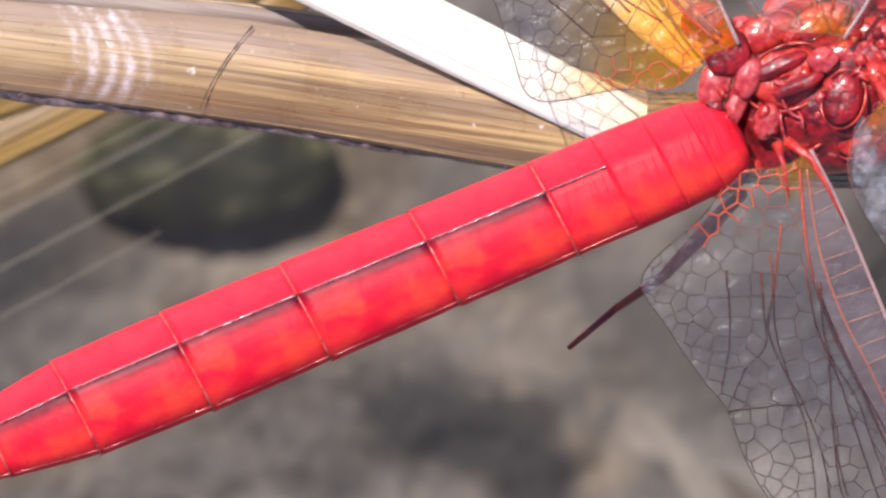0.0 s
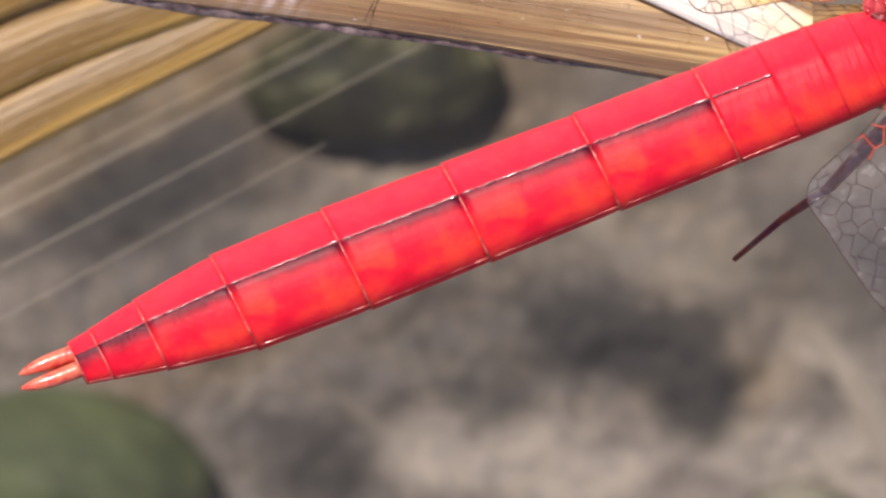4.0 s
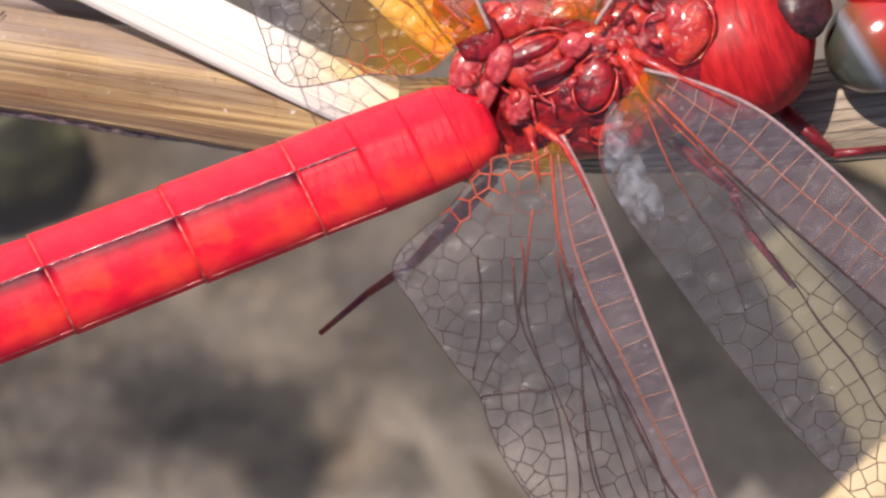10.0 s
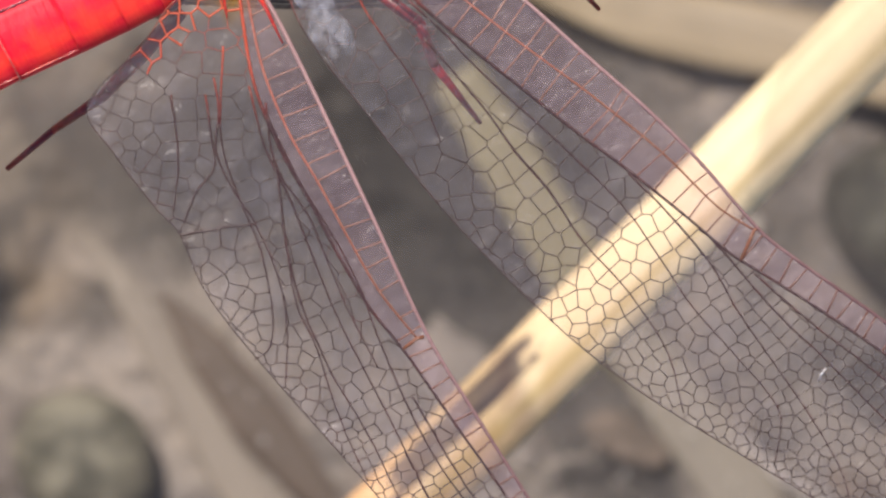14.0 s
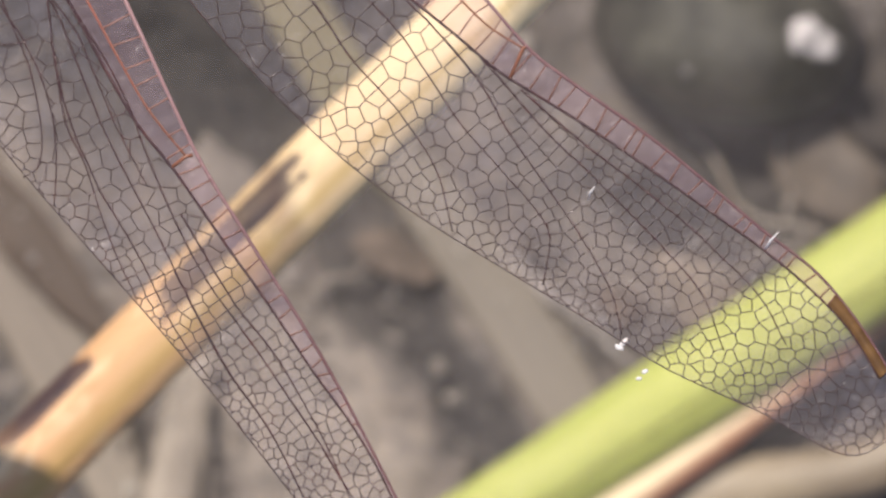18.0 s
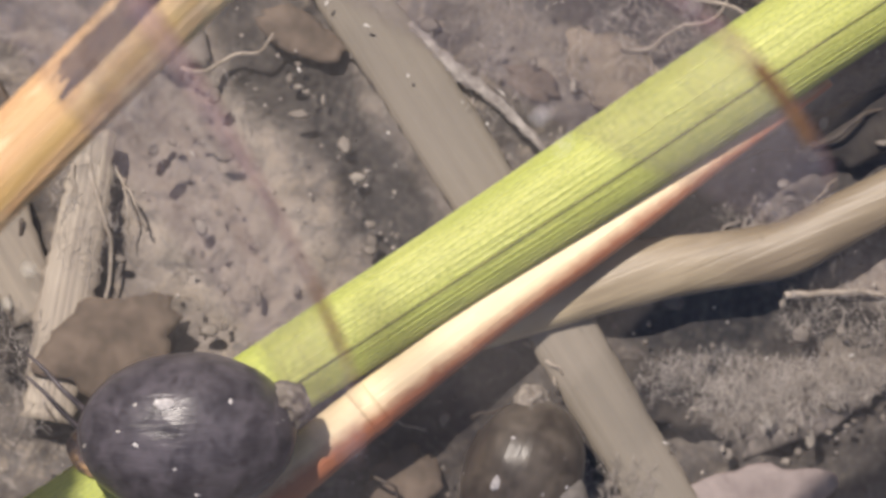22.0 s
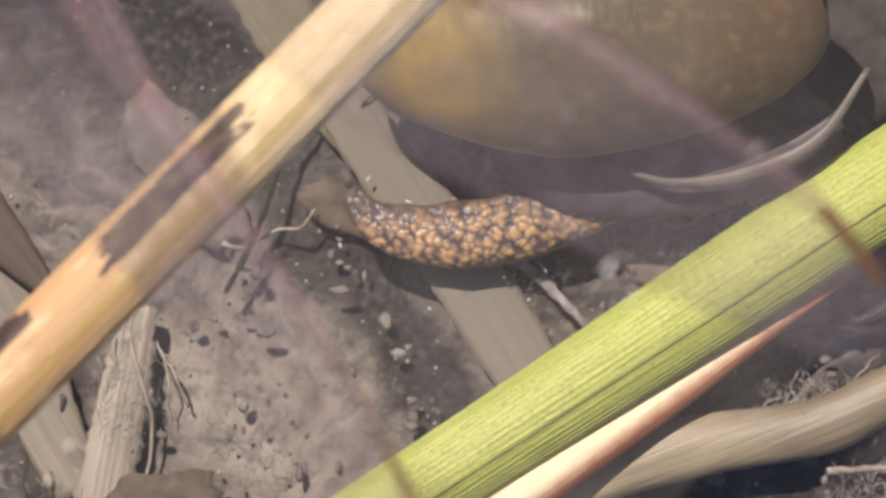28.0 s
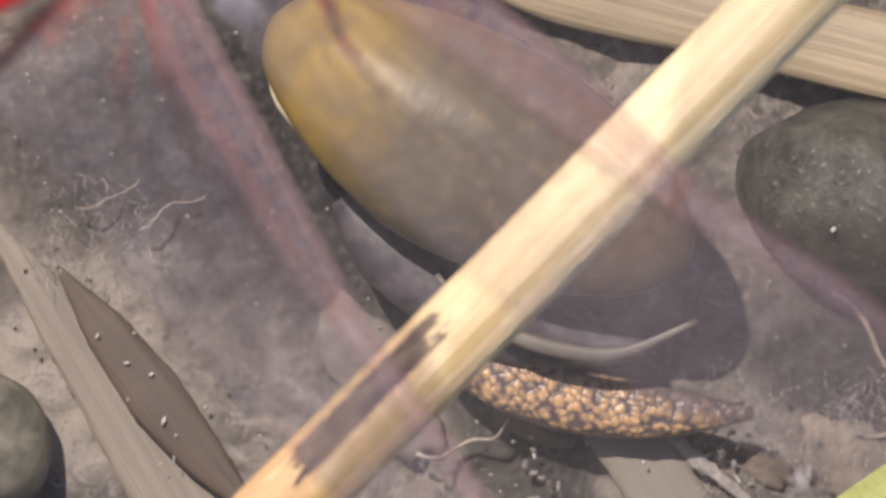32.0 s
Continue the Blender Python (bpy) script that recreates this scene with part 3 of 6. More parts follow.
for u0, v0, u1, v1, w in ((-1800, 700, -330, -50, 8), (-1800, 800, -300, 20, 5), (-1800, 590, -480, -60, 9), (-1800, 900, -560, 240, 4), (-1800, 650, -520, 15, 5)):
    bm = bmesh.new()
    tube(bm, [up(u0, v0, -0.0130), up((u0 + u1) / 2, (v0 + v1) / 2 + 6, -0.0127), up(u1, v1, -0.0130)], w * UNIT, 8)
    ob = part("straw", bm, STRAW.m)
    tagged(ob, "thin pale translucent straw fibre lying across the water", "straw", "straw fibres")

# tan stalk with dark patches
def tan_stalk():
    a = STALK
    x = a.axis(0)
    y = a.axis(1)
    # warm, rusty lower end
    warm = a.span(x, 8 * MM, 18 * MM, 1.0, 0.0)
    src = a.b.inputs["Base Color"].links[0].from_socket
    c = a.mix(a.math("MULTIPLY", warm, 0.75), src, (0.58, 0.30, 0.15))
    blot = a.noise(0.9 * MM, 4, 0.6, 0.3, a.coords((0.4, 1, 1)))
    c = a.mix(a.ramp(blot, (0.52, (0, 0, 0)), (0.66, (0.7, 0.7, 0.7))), c, (0.74, 0.58, 0.36))
    c = a.mix(a.ramp(a.noise(0.7 * MM, 4, 0.6, 0.3, a.coords((0.3, 1, 1))), (0.64, (0, 0, 0)), (0.74, (0.35, 0.35, 0.35))), c, (0.34, 0.18, 0.08))
    c = a.mix(a.span(x, 15 * MM, 26 * MM, 0.0, 0.70), c, (0.86, 0.72, 0.46))
    stripe = a.noise(0.34 * MM, 3, 0.55, 0.0, a.coords((0.006, 1, 1)))
    c = a.mix(a.math("MULTIPLY", a.ramp(stripe, (0.44, (1, 1, 1)), (0.56, (0, 0, 0))), a.span(y, 0.4 * MM, -0.8 * MM, 0.15, 0.75)), c, (0.40, 0.27, 0.07))
    # dark purple stains with ragged ends
    jag = a.math("MULTIPLY", a.math("SUBTRACT", a.noise(0.45 * MM, 5, 0.7, 0, a.coords((0.25, 1, 1))), 0.5), 5.0 * MM)
    yj = a.math("ADD", y, a.math("MULTIPLY", jag, 0.06))
    xj = a.math("ADD", x, jag)
    for x0, x1, y0, y1 in STAINS:
        inside = a.math("MULTIPLY", a.math("MULTIPLY", a.math("GREATER_THAN", xj, x0), a.math("LESS_THAN", xj, x1)), a.math("MULTIPLY", a.math("GREATER_THAN", yj, y0), a.math("LESS_THAN", yj, y1)))
        c = a.mix(a.math("MULTIPLY", inside, a.span(blot, 0.30, 0.62, 0.99, 0.72)), c, (0.024, 0.011, 0.017))
    a.color(c)


STALK_A, STALK_B = (260, 1645), (2100, -220)
STAINS = ((13.9 * MM, 19.6 * MM, 0.10 * MM, 0.92 * MM), (7.3 * MM, 11.3 * MM, 0.64 * MM, 1.43 * MM))
tan_stalk()
stalk("reed_stalk", "tan dry reed stalk with dark purple stains", "reed", [STALK_A, (831, 1066), (1336, 556), (1701, 184), STALK_B], [160, 152, 150, 150, 150], STALK.m, 0.0420, 0.0430, 0.85, seg=28, n=80,
      rings=((0.640, 0.0002, 0.02), (0.655, 0.00012, 0.015), (0.625, 0.00012, 0.015)), ribs=13, rib_mat=STALK.m, rib_w=0.009)

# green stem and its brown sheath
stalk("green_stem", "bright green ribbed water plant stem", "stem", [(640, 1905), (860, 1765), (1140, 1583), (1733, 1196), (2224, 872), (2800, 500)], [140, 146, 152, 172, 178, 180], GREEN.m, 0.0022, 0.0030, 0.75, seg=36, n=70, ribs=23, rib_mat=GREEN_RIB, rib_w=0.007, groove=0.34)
stalk("dry_reed", "cream and rust-brown dry stem under the green one", "stem", [(1120, 1802), (1264, 1678), (1424, 1547), (1579, 1426), (1712, 1336), (1845, 1246), (1972, 1156), (2190, 1008)], [96, 98, 94, 86, 74, 58, 38, 16], SHEATH.m, 0.0024, 0.0024, 0.8, rings=((0.27, 0.0003, 0.03),))
# pale rhizome with frayed fibres
stalk("rhizome", "pale cream frayed rhizome on the pond bed", "root", [(1560, 1455), (1700, 1395), (1844, 1346), (2000, 1322), (2110, 1303), (2190, 1262), (2302, 1204), (2420, 1140), (2650, 1020)], [60, 95, 116, 102, 100, 92, 86, 84, 84], RHIZOME.m, 0.0012, 0.0016, 0.7, seg=24)
# sunken grey blades
blade("sunken_reed", "grey-tan sunken reed blade with specks", "reed", [(1205, 660), (1300, 795), (1462, 1020), (1612, 1255), (1748, 1500), (1930, 1800)], [90, 122, 128, 124, 116, 112], SUNK.m, 0.0009, 0.0010, 0.0001, 0.05, rag=0.04, n=60)
blade("sunken_reed", "pale olive broken piece of sunken reed", "reed", [(950, 270), (1075, 470), (1180, 640), (1290, 790), (1380, 900)], [90, 115, 120, 112, 70], mat_reed("olive_reed", (0.23, 0.205, 0.12), (0.19, 0.165, 0.095), (0.12, 0.105, 0.06), 0.2, streak=0.3).m, 0.0014, 0.0003, 0.0001, 0.05, n=40, rag=0.06)
blade("sunken_reed", "pale tan sunken reed blade", "reed", [(1060, 70), (1300, 165), (1560, 215), (1850, 280), (2100, 330)], [90, 125, 140, 150, 150], ROOT.m, 0.0014, 0.0014, 0.0002, 0.08, n=40)
blade("sunken_reed", "pale frayed fibre strip beside the sunken reed", "reed", [(1450, 905), (1530, 985), (1610, 1050), (1700, 1140)], [10, 26, 20, 10], mat_plain("frayed_fibre", (0.15, 0.13, 0.12), (0.34, 0.31, 0.29), 0.5, 0.7, bump=0.08), 0.0010, 0.0009, 0.0001, 0.05, rag=0.35, n=44, seed=5)
blade("rotten_leaf", "dark brown rotting leaf strip in the silt", "leaf", [(430, 660), (520, 780), (610, 900), (690, 1000), (770, 1090)], [8, 80, 105, 80, 20], SUNK_DARK.m, 0.0013, 0.0013, 0.0001, 0.06, rag=0.03, n=40)
blade("sunken_reed", "pale fibrous sunken reed strip", "reed", [(905, 1090), (880, 1230), (850, 1380), (815, 1600)], [60, 95, 100, 90], mat_reed("fibre_strip", (0.48, 0.42, 0.34), (0.36, 0.31, 0.25), (0.16, 0.13, 0.11), 0.16, streak=0.6).m, 0.0010, 0.0010, 0.0001, 0.1, rag=0.12, n=40)

blade("sunken_reed", "broad pale beige sunken reed blade in the silt", "reed", [(300, 560), (430, 740), (560, 930), (670, 1130), (800, 1420)], [12, 105, 150, 140, 90], mat_reed("beige_blade", (0.27, 0.23, 0.18), (0.20, 0.168, 0.135), (0.12, 0.098, 0.08), 0.22, streak=0.4).m, 0.0003, 0.0009, 0.0001, 0.04, rag=0.05, n=60)


def white_bits(pts, seed):
    """Tiny whitish flakes along a line on the bed."""
    rng = random.Random(seed)
    m = mat_plain("white_bits", (0.40, 0.38, 0.36), (0.66, 0.63, 0.60), 0.2, 0.6)
    for u, v in pts:
        bm = bmesh.new()
        blob(bm, rng.uniform(2, 8) * UNIT, rng.uniform(1.2, 3) * UNIT, 1.0 * UNIT, 0.6, 3.0, rng.randrange(99), 14, 9)
        ob = part("white_flake", bm, m)
        ob.matrix_world = Matrix.Translation(at(u + rng.uniform(-34, 34), v + rng.uniform(-26, 26), 0.0016)) @ Matrix.Rotation(rng.uniform(0, 3), 4, "Z")
        tagged(ob, "tiny whitish flake on the pond bed", "flake", "white flakes")


white_bits([(520, 770), (545, 820), (560, 850), (580, 880), (600, 915), (640, 960), (660, 1000), (530, 800), (1480, 1020), (1540, 1060), (1580, 1100), (1600, 1010), (1400, 900), (1640, 1150), (1330, 850), (690, 1110), (610, 1010), (1100, 1120), (1250, 1010), (1420, 1080), (1620, 1290), (2000, 1530), (2110, 1480), (2210, 1500), (1880, 1650)], 9)

ALGAE_A = Mat("algae_stone", rough=0.7, spec=0.3)
al_n = ALGAE_A.noise(1.6 * MM, 5, 0.6, 0.4)
al_c = ALGAE_A.ramp(al_n, (0.36, (0.006, 0.006, 0.003)), (0.64, (0.030, 0.030, 0.010)))
ALGAE_A.color(ALGAE_A.mix(ALGAE_A.ramp(ALGAE_A.noise(1.3 * MM, 5, 0.65, 0.6, ALGAE_A.coords((0.7, 1.4, 1))), (0.54, (0, 0, 0)), (0.64, (0.8, 0.8, 0.8))), al_c, (0.14, 0.135, 0.08)))
ALGAE_A.bump(al_n, 0.3 * MM, 0.7)
ALGAE = ALGAE_A.m
ALGAE_LIGHT = mat_plain("algae_stone_light", (0.035, 0.045, 0.018), (0.075, 0.09, 0.04), 2.0, 0.7, 0.3, bump=0.2)


def mat_rock():
    a = Mat("dark_stone", rough=0.5, spec=0.4)
    n = a.noise(1.1 * MM, 6, 0.7, 0.0)
    f = a.noise(0.22 * MM, 4, 0.7)
    c = a.ramp(n, (0.36, (0.018, 0.018, 0.015)), (0.66, (0.088, 0.086, 0.070)))
    c = a.mix(a.ramp(f, (0.60, (0, 0, 0)), (0.68, (0.6, 0.6, 0.6))), c, (0.26, 0.25, 0.225))
    w = a.noise(2.6 * MM, 4, 0.6)
    c = a.mix(a.ramp(w, (0.70, (0, 0, 0)), (0.73, (1, 1, 1))), c, (0.42, 0.40, 0.38))
    a.color(c)
    a.bump(a.math("ADD", n, a.math("MULTIPLY", f, 0.4)), 0.2 * MM, 0.8)
    return a.m


ROCK = mat_rock()


def stone(u, v, ru, rv, rot, h, mat, label, seed, zc=0.001):
    bm = bmesh.new()
    blob(bm, ru * UNIT * spread(zc), rv * UNIT * spread(zc), h, 0.07, 1.3, seed, 48, 28)
    ob = part("stone", bm, mat)
    ob.matrix_world = Matrix.Translation(at(u, v, zc)) @ Matrix.Rotation(radians(rot), 4, "Z")
    return tagged(ob, label, "stone")


stone(-477, 125, 236, 120, 4, 0.0020, ALGAE, "oval dark green stone with pale algae on the pond bed", 3)
stone(-1010, 860, 260, 190, -10, 0.003, ALGAE_LIGHT, "rounded dull green algae-covered stone", 5)
big_rock = stone(1850, 525, 245, 165, -8, 0.0045, ROCK, "rounded dark grey stone with white flaky crust", 8)
bpy.context.view_layer.update()
stone(300, 965, 125, 135, 20, 0.0018, mat_plain("dull_stone", (0.055, 0.052, 0.038), (0.20, 0.185, 0.14), 1.3, 0.8, bump=0.15), "round dull olive-grey stone in the silt", 11)


# ---- rotting scraps and fluff on the bed ----
SCRAP = mat_plain("rotten_scrap", (0.020, 0.017, 0.016), (0.060, 0.050, 0.042), 0.8, 0.75, 0.3, bump=0.12)
SCRAP_TAN = mat_plain("leaf_scrap", (0.13, 0.105, 0.08), (0.25, 0.205, 0.16), 0.9, 0.7, 0.3, bump=0.12)


def crust(rock):
    """White flaky crust on the dark stone."""
    rng = random.Random(8)
    m = mat_plain("white_crust", (0.40, 0.38, 0.38), (0.68, 0.65, 0.66), 0.4, 0.7, bump=0.15)
    for k, (u, v, s) in enumerate(((1990, 520, 22), (2012, 538, 26), (2030, 545, 18), (1975, 535, 14), (1668, 470, 3), (1780, 590, 3.5), (1720, 420, 4))):
        bm = bmesh.new()
        blob(bm, s * UNIT * 1.4, s * UNIT, s * UNIT * 0.4, 0.5, 3.0, k + 3, 36, 22)
        ex, ey = (u - 1850) / 245, (v - 525) / 165
        z = 0.001 + 0.0045 * math.sqrt(max(0.05, 1 - ex * ex - ey * ey))
        part("crust", bm, m, rock, "white flaky crust", m=rock.matrix_world.inverted() @ Matrix.Translation(at(u, v, z)) @ Matrix.Rotation(rng.uniform(0, 3), 4, "Z"))


def scrap(u, v, ru, rv, rot, mat, label, seed, z=0.0016, rag=0.28, relief=0.00025, curl=0.00012):
    """A thin, uneven flake of leaf lying on the silt."""
    bm = bmesh.new()
    nr, nu = 7, 44
    rows = []
    for j in range(nr + 1):
        row = []
        for i in range(nu):
            a = 2 * math.pi * i / nu
            e = 1 + rag * noise.fractal(Vector((math.cos(a) * 1.3, math.sin(a) * 1.3, seed * 3.7)), 0.9, 2.0, 4)
            f = (j / nr) ** 0.8 * e
            x, y = math.cos(a) * ru * UNIT * spread(0) * f, math.sin(a) * rv * UNIT * spread(0) * f
            h = relief * noise.noise(Vector((x * 500, y * 500, seed))) - curl * (j / nr) ** 3
            row.append(bm.verts.new((x, y, h)))
            if j == 0:
                break
        rows.append(row)
    for j in range(nr):
        a, b = rows[j], rows[j + 1]
        for i in range(nu):
            k = (i + 1) % nu
            if j == 0:
                bm.faces.new((a[0], b[i], b[k]))
            else:
                bm.faces.new((a[i], b[i], b[k], a[k]))
    ret = bmesh.ops.extrude_face_region(bm, geom=list(bm.faces))
    bmesh.ops.translate(bm, verts=[g for g in ret["geom"] if isinstance(g, bmesh.types.BMVert)], vec=(0, 0, -0.00010))
    ob = part("leaf_scrap", bm, mat)
    ob.matrix_world = Matrix.Translation(at(u, v, z)) @ Matrix.Rotation(radians(rot), 4, "Z")
    return tagged(ob, label, "leaf litter", "scraps on the bed")


DARK_L, TAN_L = "dark rotting leaf scrap on the silt", "pale tan leaf scrap on the silt"
for k, (u, v, ru, rv, rot) in enumerate((
        (765, 1400, 60, 130, 10), (1900, 1560, 90, 60, -20), (2260, 1080, 120, 60, 30), (2200, 620, 120, 130, 0))):
    scrap(u, v, ru, rv, rot, SCRAP, DARK_L, k + 1, z=0.0008)
for k, (u, v, ru, rv, rot) in enumerate(((1830, 1010, 120, 70, -30), (1500, 1420, 100, 60, 30))):
    scrap(u, v, ru, rv, rot, SCRAP_TAN, TAN_L, 40 + k, z=0.0005)

LITTER = {0: mat_plain("litter_grey", (0.12, 0.105, 0.095), (0.23, 0.20, 0.18), 1.1, 0.85, 0.15, bump=0.05), 2: mat_plain("litter_brown", (0.075, 0.058, 0.045), (0.15, 0.115, 0.09), 0.9, 0.8, 0.2, bump=0.05)}
for k, (u, v, ru, rv, rot, mt, rag_) in enumerate((
        (925, 1468, 122, 84, 26, 2, 0.34), (1660, 1010, 60, 26, -30, 2, 0.5), (1900, 1080, 110, 50, 30, 2, 0.4), (2080, 1050, 120, 46, 20, 0, 0.45), (2170, 1590, 120, 30, 24, 0, 0.5), (1440, 1700, 60, 60, 0, 2, 0.4),
        (980, 860, 80, 150, 30, 0, 0.35), (1250, 920, 90, 34, -24, 2, 0.4), (2210, 1090, 90, 40, 30, 2, 0.4))):
    scrap(u, v, ru, rv, rot, LITTER[mt], {0: "thin grey flake of rotting leaf on the silt", 2: "thin dull brown flake of dead leaf on the silt"}[mt], 100 + k, z=0.0015 if k == 0 else 0.0004 + 0.00012 * (k % 4), rag=rag_)

FLUFF = mat_plain("algae_fluff", (0.26, 0.23, 0.205), (0.44, 0.40, 0.37), 0.6, 0.9, 0.1)


def fluff(u, v, ru, rv, count, seed, label, length=36, r=0.5, z=0.0012):
    """A loose tuft of pale decaying threads."""
    rng = random.Random(seed)
    verts, faces = [], []
    for _ in range(count):
        a, q = rng.uniform(0, 2 * math.pi), math.sqrt(rng.random())
        p = Vector((math.cos(a) * ru * q, math.sin(a) * rv * q, 0)) * UNIT * spread(0)
        d = rng.uniform(0, 2 * math.pi)
        pts = []
        for k in range(5):
            pts.append(p.copy())
            d += rng.uniform(-0.7, 0.7)
            p += Vector((math.cos(d), math.sin(d), rng.uniform(-0.25, 0.3))) * (length * UNIT / 5 * rng.uniform(0.4, 1.2))
        rr_ = r * UNIT * rng.uniform(0.5, 1.5)
        for k, w in enumerate(pts):
            for s in range(4):
                b = s * math.pi / 2
                verts.append((w.x + math.cos(b) * rr_, w.y + math.sin(b) * rr_ * 0.7, w.z + math.sin(b) * rr_))
        o = len(verts) - 20
        for k in range(4):
            for s in range(4):
                faces.append((o + k * 4 + s, o + k * 4 + (s + 1) % 4, o + (k + 1) * 4 + (s + 1) % 4, o + (k + 1) * 4 + s))
    me = bpy.data.meshes.new("algae_tuft")
    me.from_pydata(verts, [], faces)
    ob = part("algae_tuft", me, FLUFF)
    ob.location = at(u, v, z)
    return tagged(ob, label, "algae", kind="stuff")


for k, (u, v, ru, rv, c) in enumerate((
        (1990, 1520, 140, 32, 420), (2190, 1530, 130, 36, 420), (2060, 1590, 110, 34, 260), (2080, 1300, 150, 40, 160), (880, 1230, 60, 130, 220), (2250, 1420, 160, 50, 260), (1120, 1280, 110, 130, 160), (1820, 960, 120, 60, 140),
        (1750, 1720, 140, 50, 240), (760, 1520, 80, 120, 220), (2060, 1560, 190, 26, 300), (1600, 950, 80, 120, 120), (2140, 1250, 150, 26, 220), (500, 620, 130, 120, 200), (1050, 1050, 120, 90, 160), (1880, 900, 120, 60, 160))):
    fluff(u, v, ru, rv, int(c * 1.3), 60 + k, "tuft of pale decaying algae threads")


def specks():
    """Grains and crumbs strewn over the bed."""
    rng = random.Random(4)
    for name, mat, n, lab in (("grit", SCRAP, 520, "dark crumbs strewn over the silt"), ("shell_grit", FLUFF, 1300, "pale grains strewn over the silt")):
        verts, faces = [], []
        for _ in range(n):
            c = at(rng.uniform(350, 2450), rng.uniform(200, 1850), rng.uniform(0.0001, 0.0008))
            s = rng.choice((0.9, 1.2, 1.6, 2.2, 3.2, 4.4)) * UNIT
            o = len(verts)
            for d in ((1, 0, 0), (-1, 0, 0), (0, 1, 0), (0, -1, 0), (0, 0, 1), (0, 0, -1)):
                verts.append(tuple(c[k] + d[k] * s * rng.uniform(0.6, 1.4) for k in range(3)))
            faces += [(o + a, o + b, o + e) for a, b, e in ((0, 2, 4), (2, 1, 4), (1, 3, 4), (3, 0, 4), (2, 0, 5), (1, 2, 5), (3, 1, 5), (0, 3, 5))]
        me = bpy.data.meshes.new(name)
        me.from_pydata(verts, [], faces)
        tagged(part(name, me, mat), lab, "grit", kind="stuff")


specks()


crust(big_rock)
scrap(2030, 770, 130, 80, -40, mat_plain("brown_leaf", (0.055, 0.042, 0.032), (0.11, 0.085, 0.062), 1.2, 0.6, bump=0.05), "brown translucent dead leaf beside the stone", 77, z=0.0010, rag=0.15)
scrap(2035, 1745, 150, 62, 12, mat_plain("pink_stone", (0.17, 0.135, 0.13), (0.26, 0.215, 0.205), 0.9, 0.7, bump=0.1), "pinkish grey flat flake on the bed", 78, z=0.0012, rag=0.2)


def clumps():
    """Crumbly lumps of silt, strewn in bands."""
    rng = random.Random(21)
    a = Mat("silt_crumb", rough=0.9, spec=0.2)
    g = a.t.nodes.new("ShaderNodeNewGeometry")
    n = a.noise(0.3 * MM, 4)
    c = a.ramp(g.outputs["Random Per Island"], (0.0, (0.14, 0.12, 0.105)), (0.3, (0.19, 0.165, 0.145)), (0.8, (0.25, 0.22, 0.19)), (1.0, (0.34, 0.31, 0.275)))
    a.color(a.mix(a.ramp(n, (0.4, (0.4, 0.4, 0.4)), (0.6, (0, 0, 0))), c, (0.12, 0.105, 0.092)))
    a.bump(n, 0.1 * MM, 0.8)
    bands = ((1870, 1520, 2300, 1450, 70, 260), (1950, 1640, 2320, 1520, 50, 160), (1215, 950, 1400, 1330, 34, 150), (980, 1030, 1120, 1400, 80, 150), (740, 1260, 800, 1640, 50, 130), (1060, 1400, 1250, 1470, 40, 70),
             (1560, 960, 1760, 1090, 60, 110), (2080, 1250, 2350, 1130, 40, 80), (1480, 1700, 1880, 1740, 40, 100), (1480, 470, 1560, 700, 50, 60))
    verts, faces = [], []
    for u0, v0, u1, v1, wd, n_ in bands:
        for _ in range(n_):
            t = rng.random()
            if rng.random() < 0.82:
                continue
            c0 = at(u0 + (u1 - u0) * t + rng.gauss(0, wd), v0 + (v1 - v0) * t + rng.gauss(0, wd), rng.uniform(0.0003, 0.0009))
            s = rng.choice((3, 4, 5, 6, 8, 11)) * rng.uniform(0.7, 1.2) * UNIT
            sx, sy, sz = s * rng.uniform(0.6, 1.9), s * rng.uniform(0.6, 1.9), s * rng.uniform(0.25, 0.45)
            o = len(verts)
            ph0 = rng.uniform(0, 6.28)
            verts.append((c0.x, c0.y, c0.z + sz))
            for ring, (rr_, zz) in enumerate(((0.62, 0.75), (1.0, 0.1))):
                for q in range(8):
                    ang = ph0 + q * math.pi / 4
                    k = rr_ * rng.uniform(0.75, 1.25)
                    verts.append((c0.x + math.cos(ang) * sx * k, c0.y + math.sin(ang) * sy * k, c0.z + sz * zz * rng.uniform(0.7, 1.3)))
            verts.append((c0.x, c0.y, c0.z - sz))
            for q in range(8):
                r2 = (q + 1) % 8
                faces.append((o, o + 1 + q, o + 1 + r2))
                faces.append((o + 1 + q, o + 9 + q, o + 9 + r2, o + 1 + r2))
                faces.append((o + 9 + q, o + 17, o + 9 + r2))
    me = bpy.data.meshes.new("silt_crumbs")
    me.from_pydata(verts, [], faces)
    tagged(part("silt_crumbs", me, a.m), "crumbly grey-brown lumps of silt", "silt", kind="stuff")


clumps()

PALE_ROOT = mat_plain("rootlet", (0.22, 0.18, 0.14), (0.38, 0.33, 0.28), 0.6, 0.6)
DARK_ROOT = mat_plain("dark_rootlet", (0.035, 0.026, 0.022), (0.09, 0.07, 0.055), 0.6, 0.6)


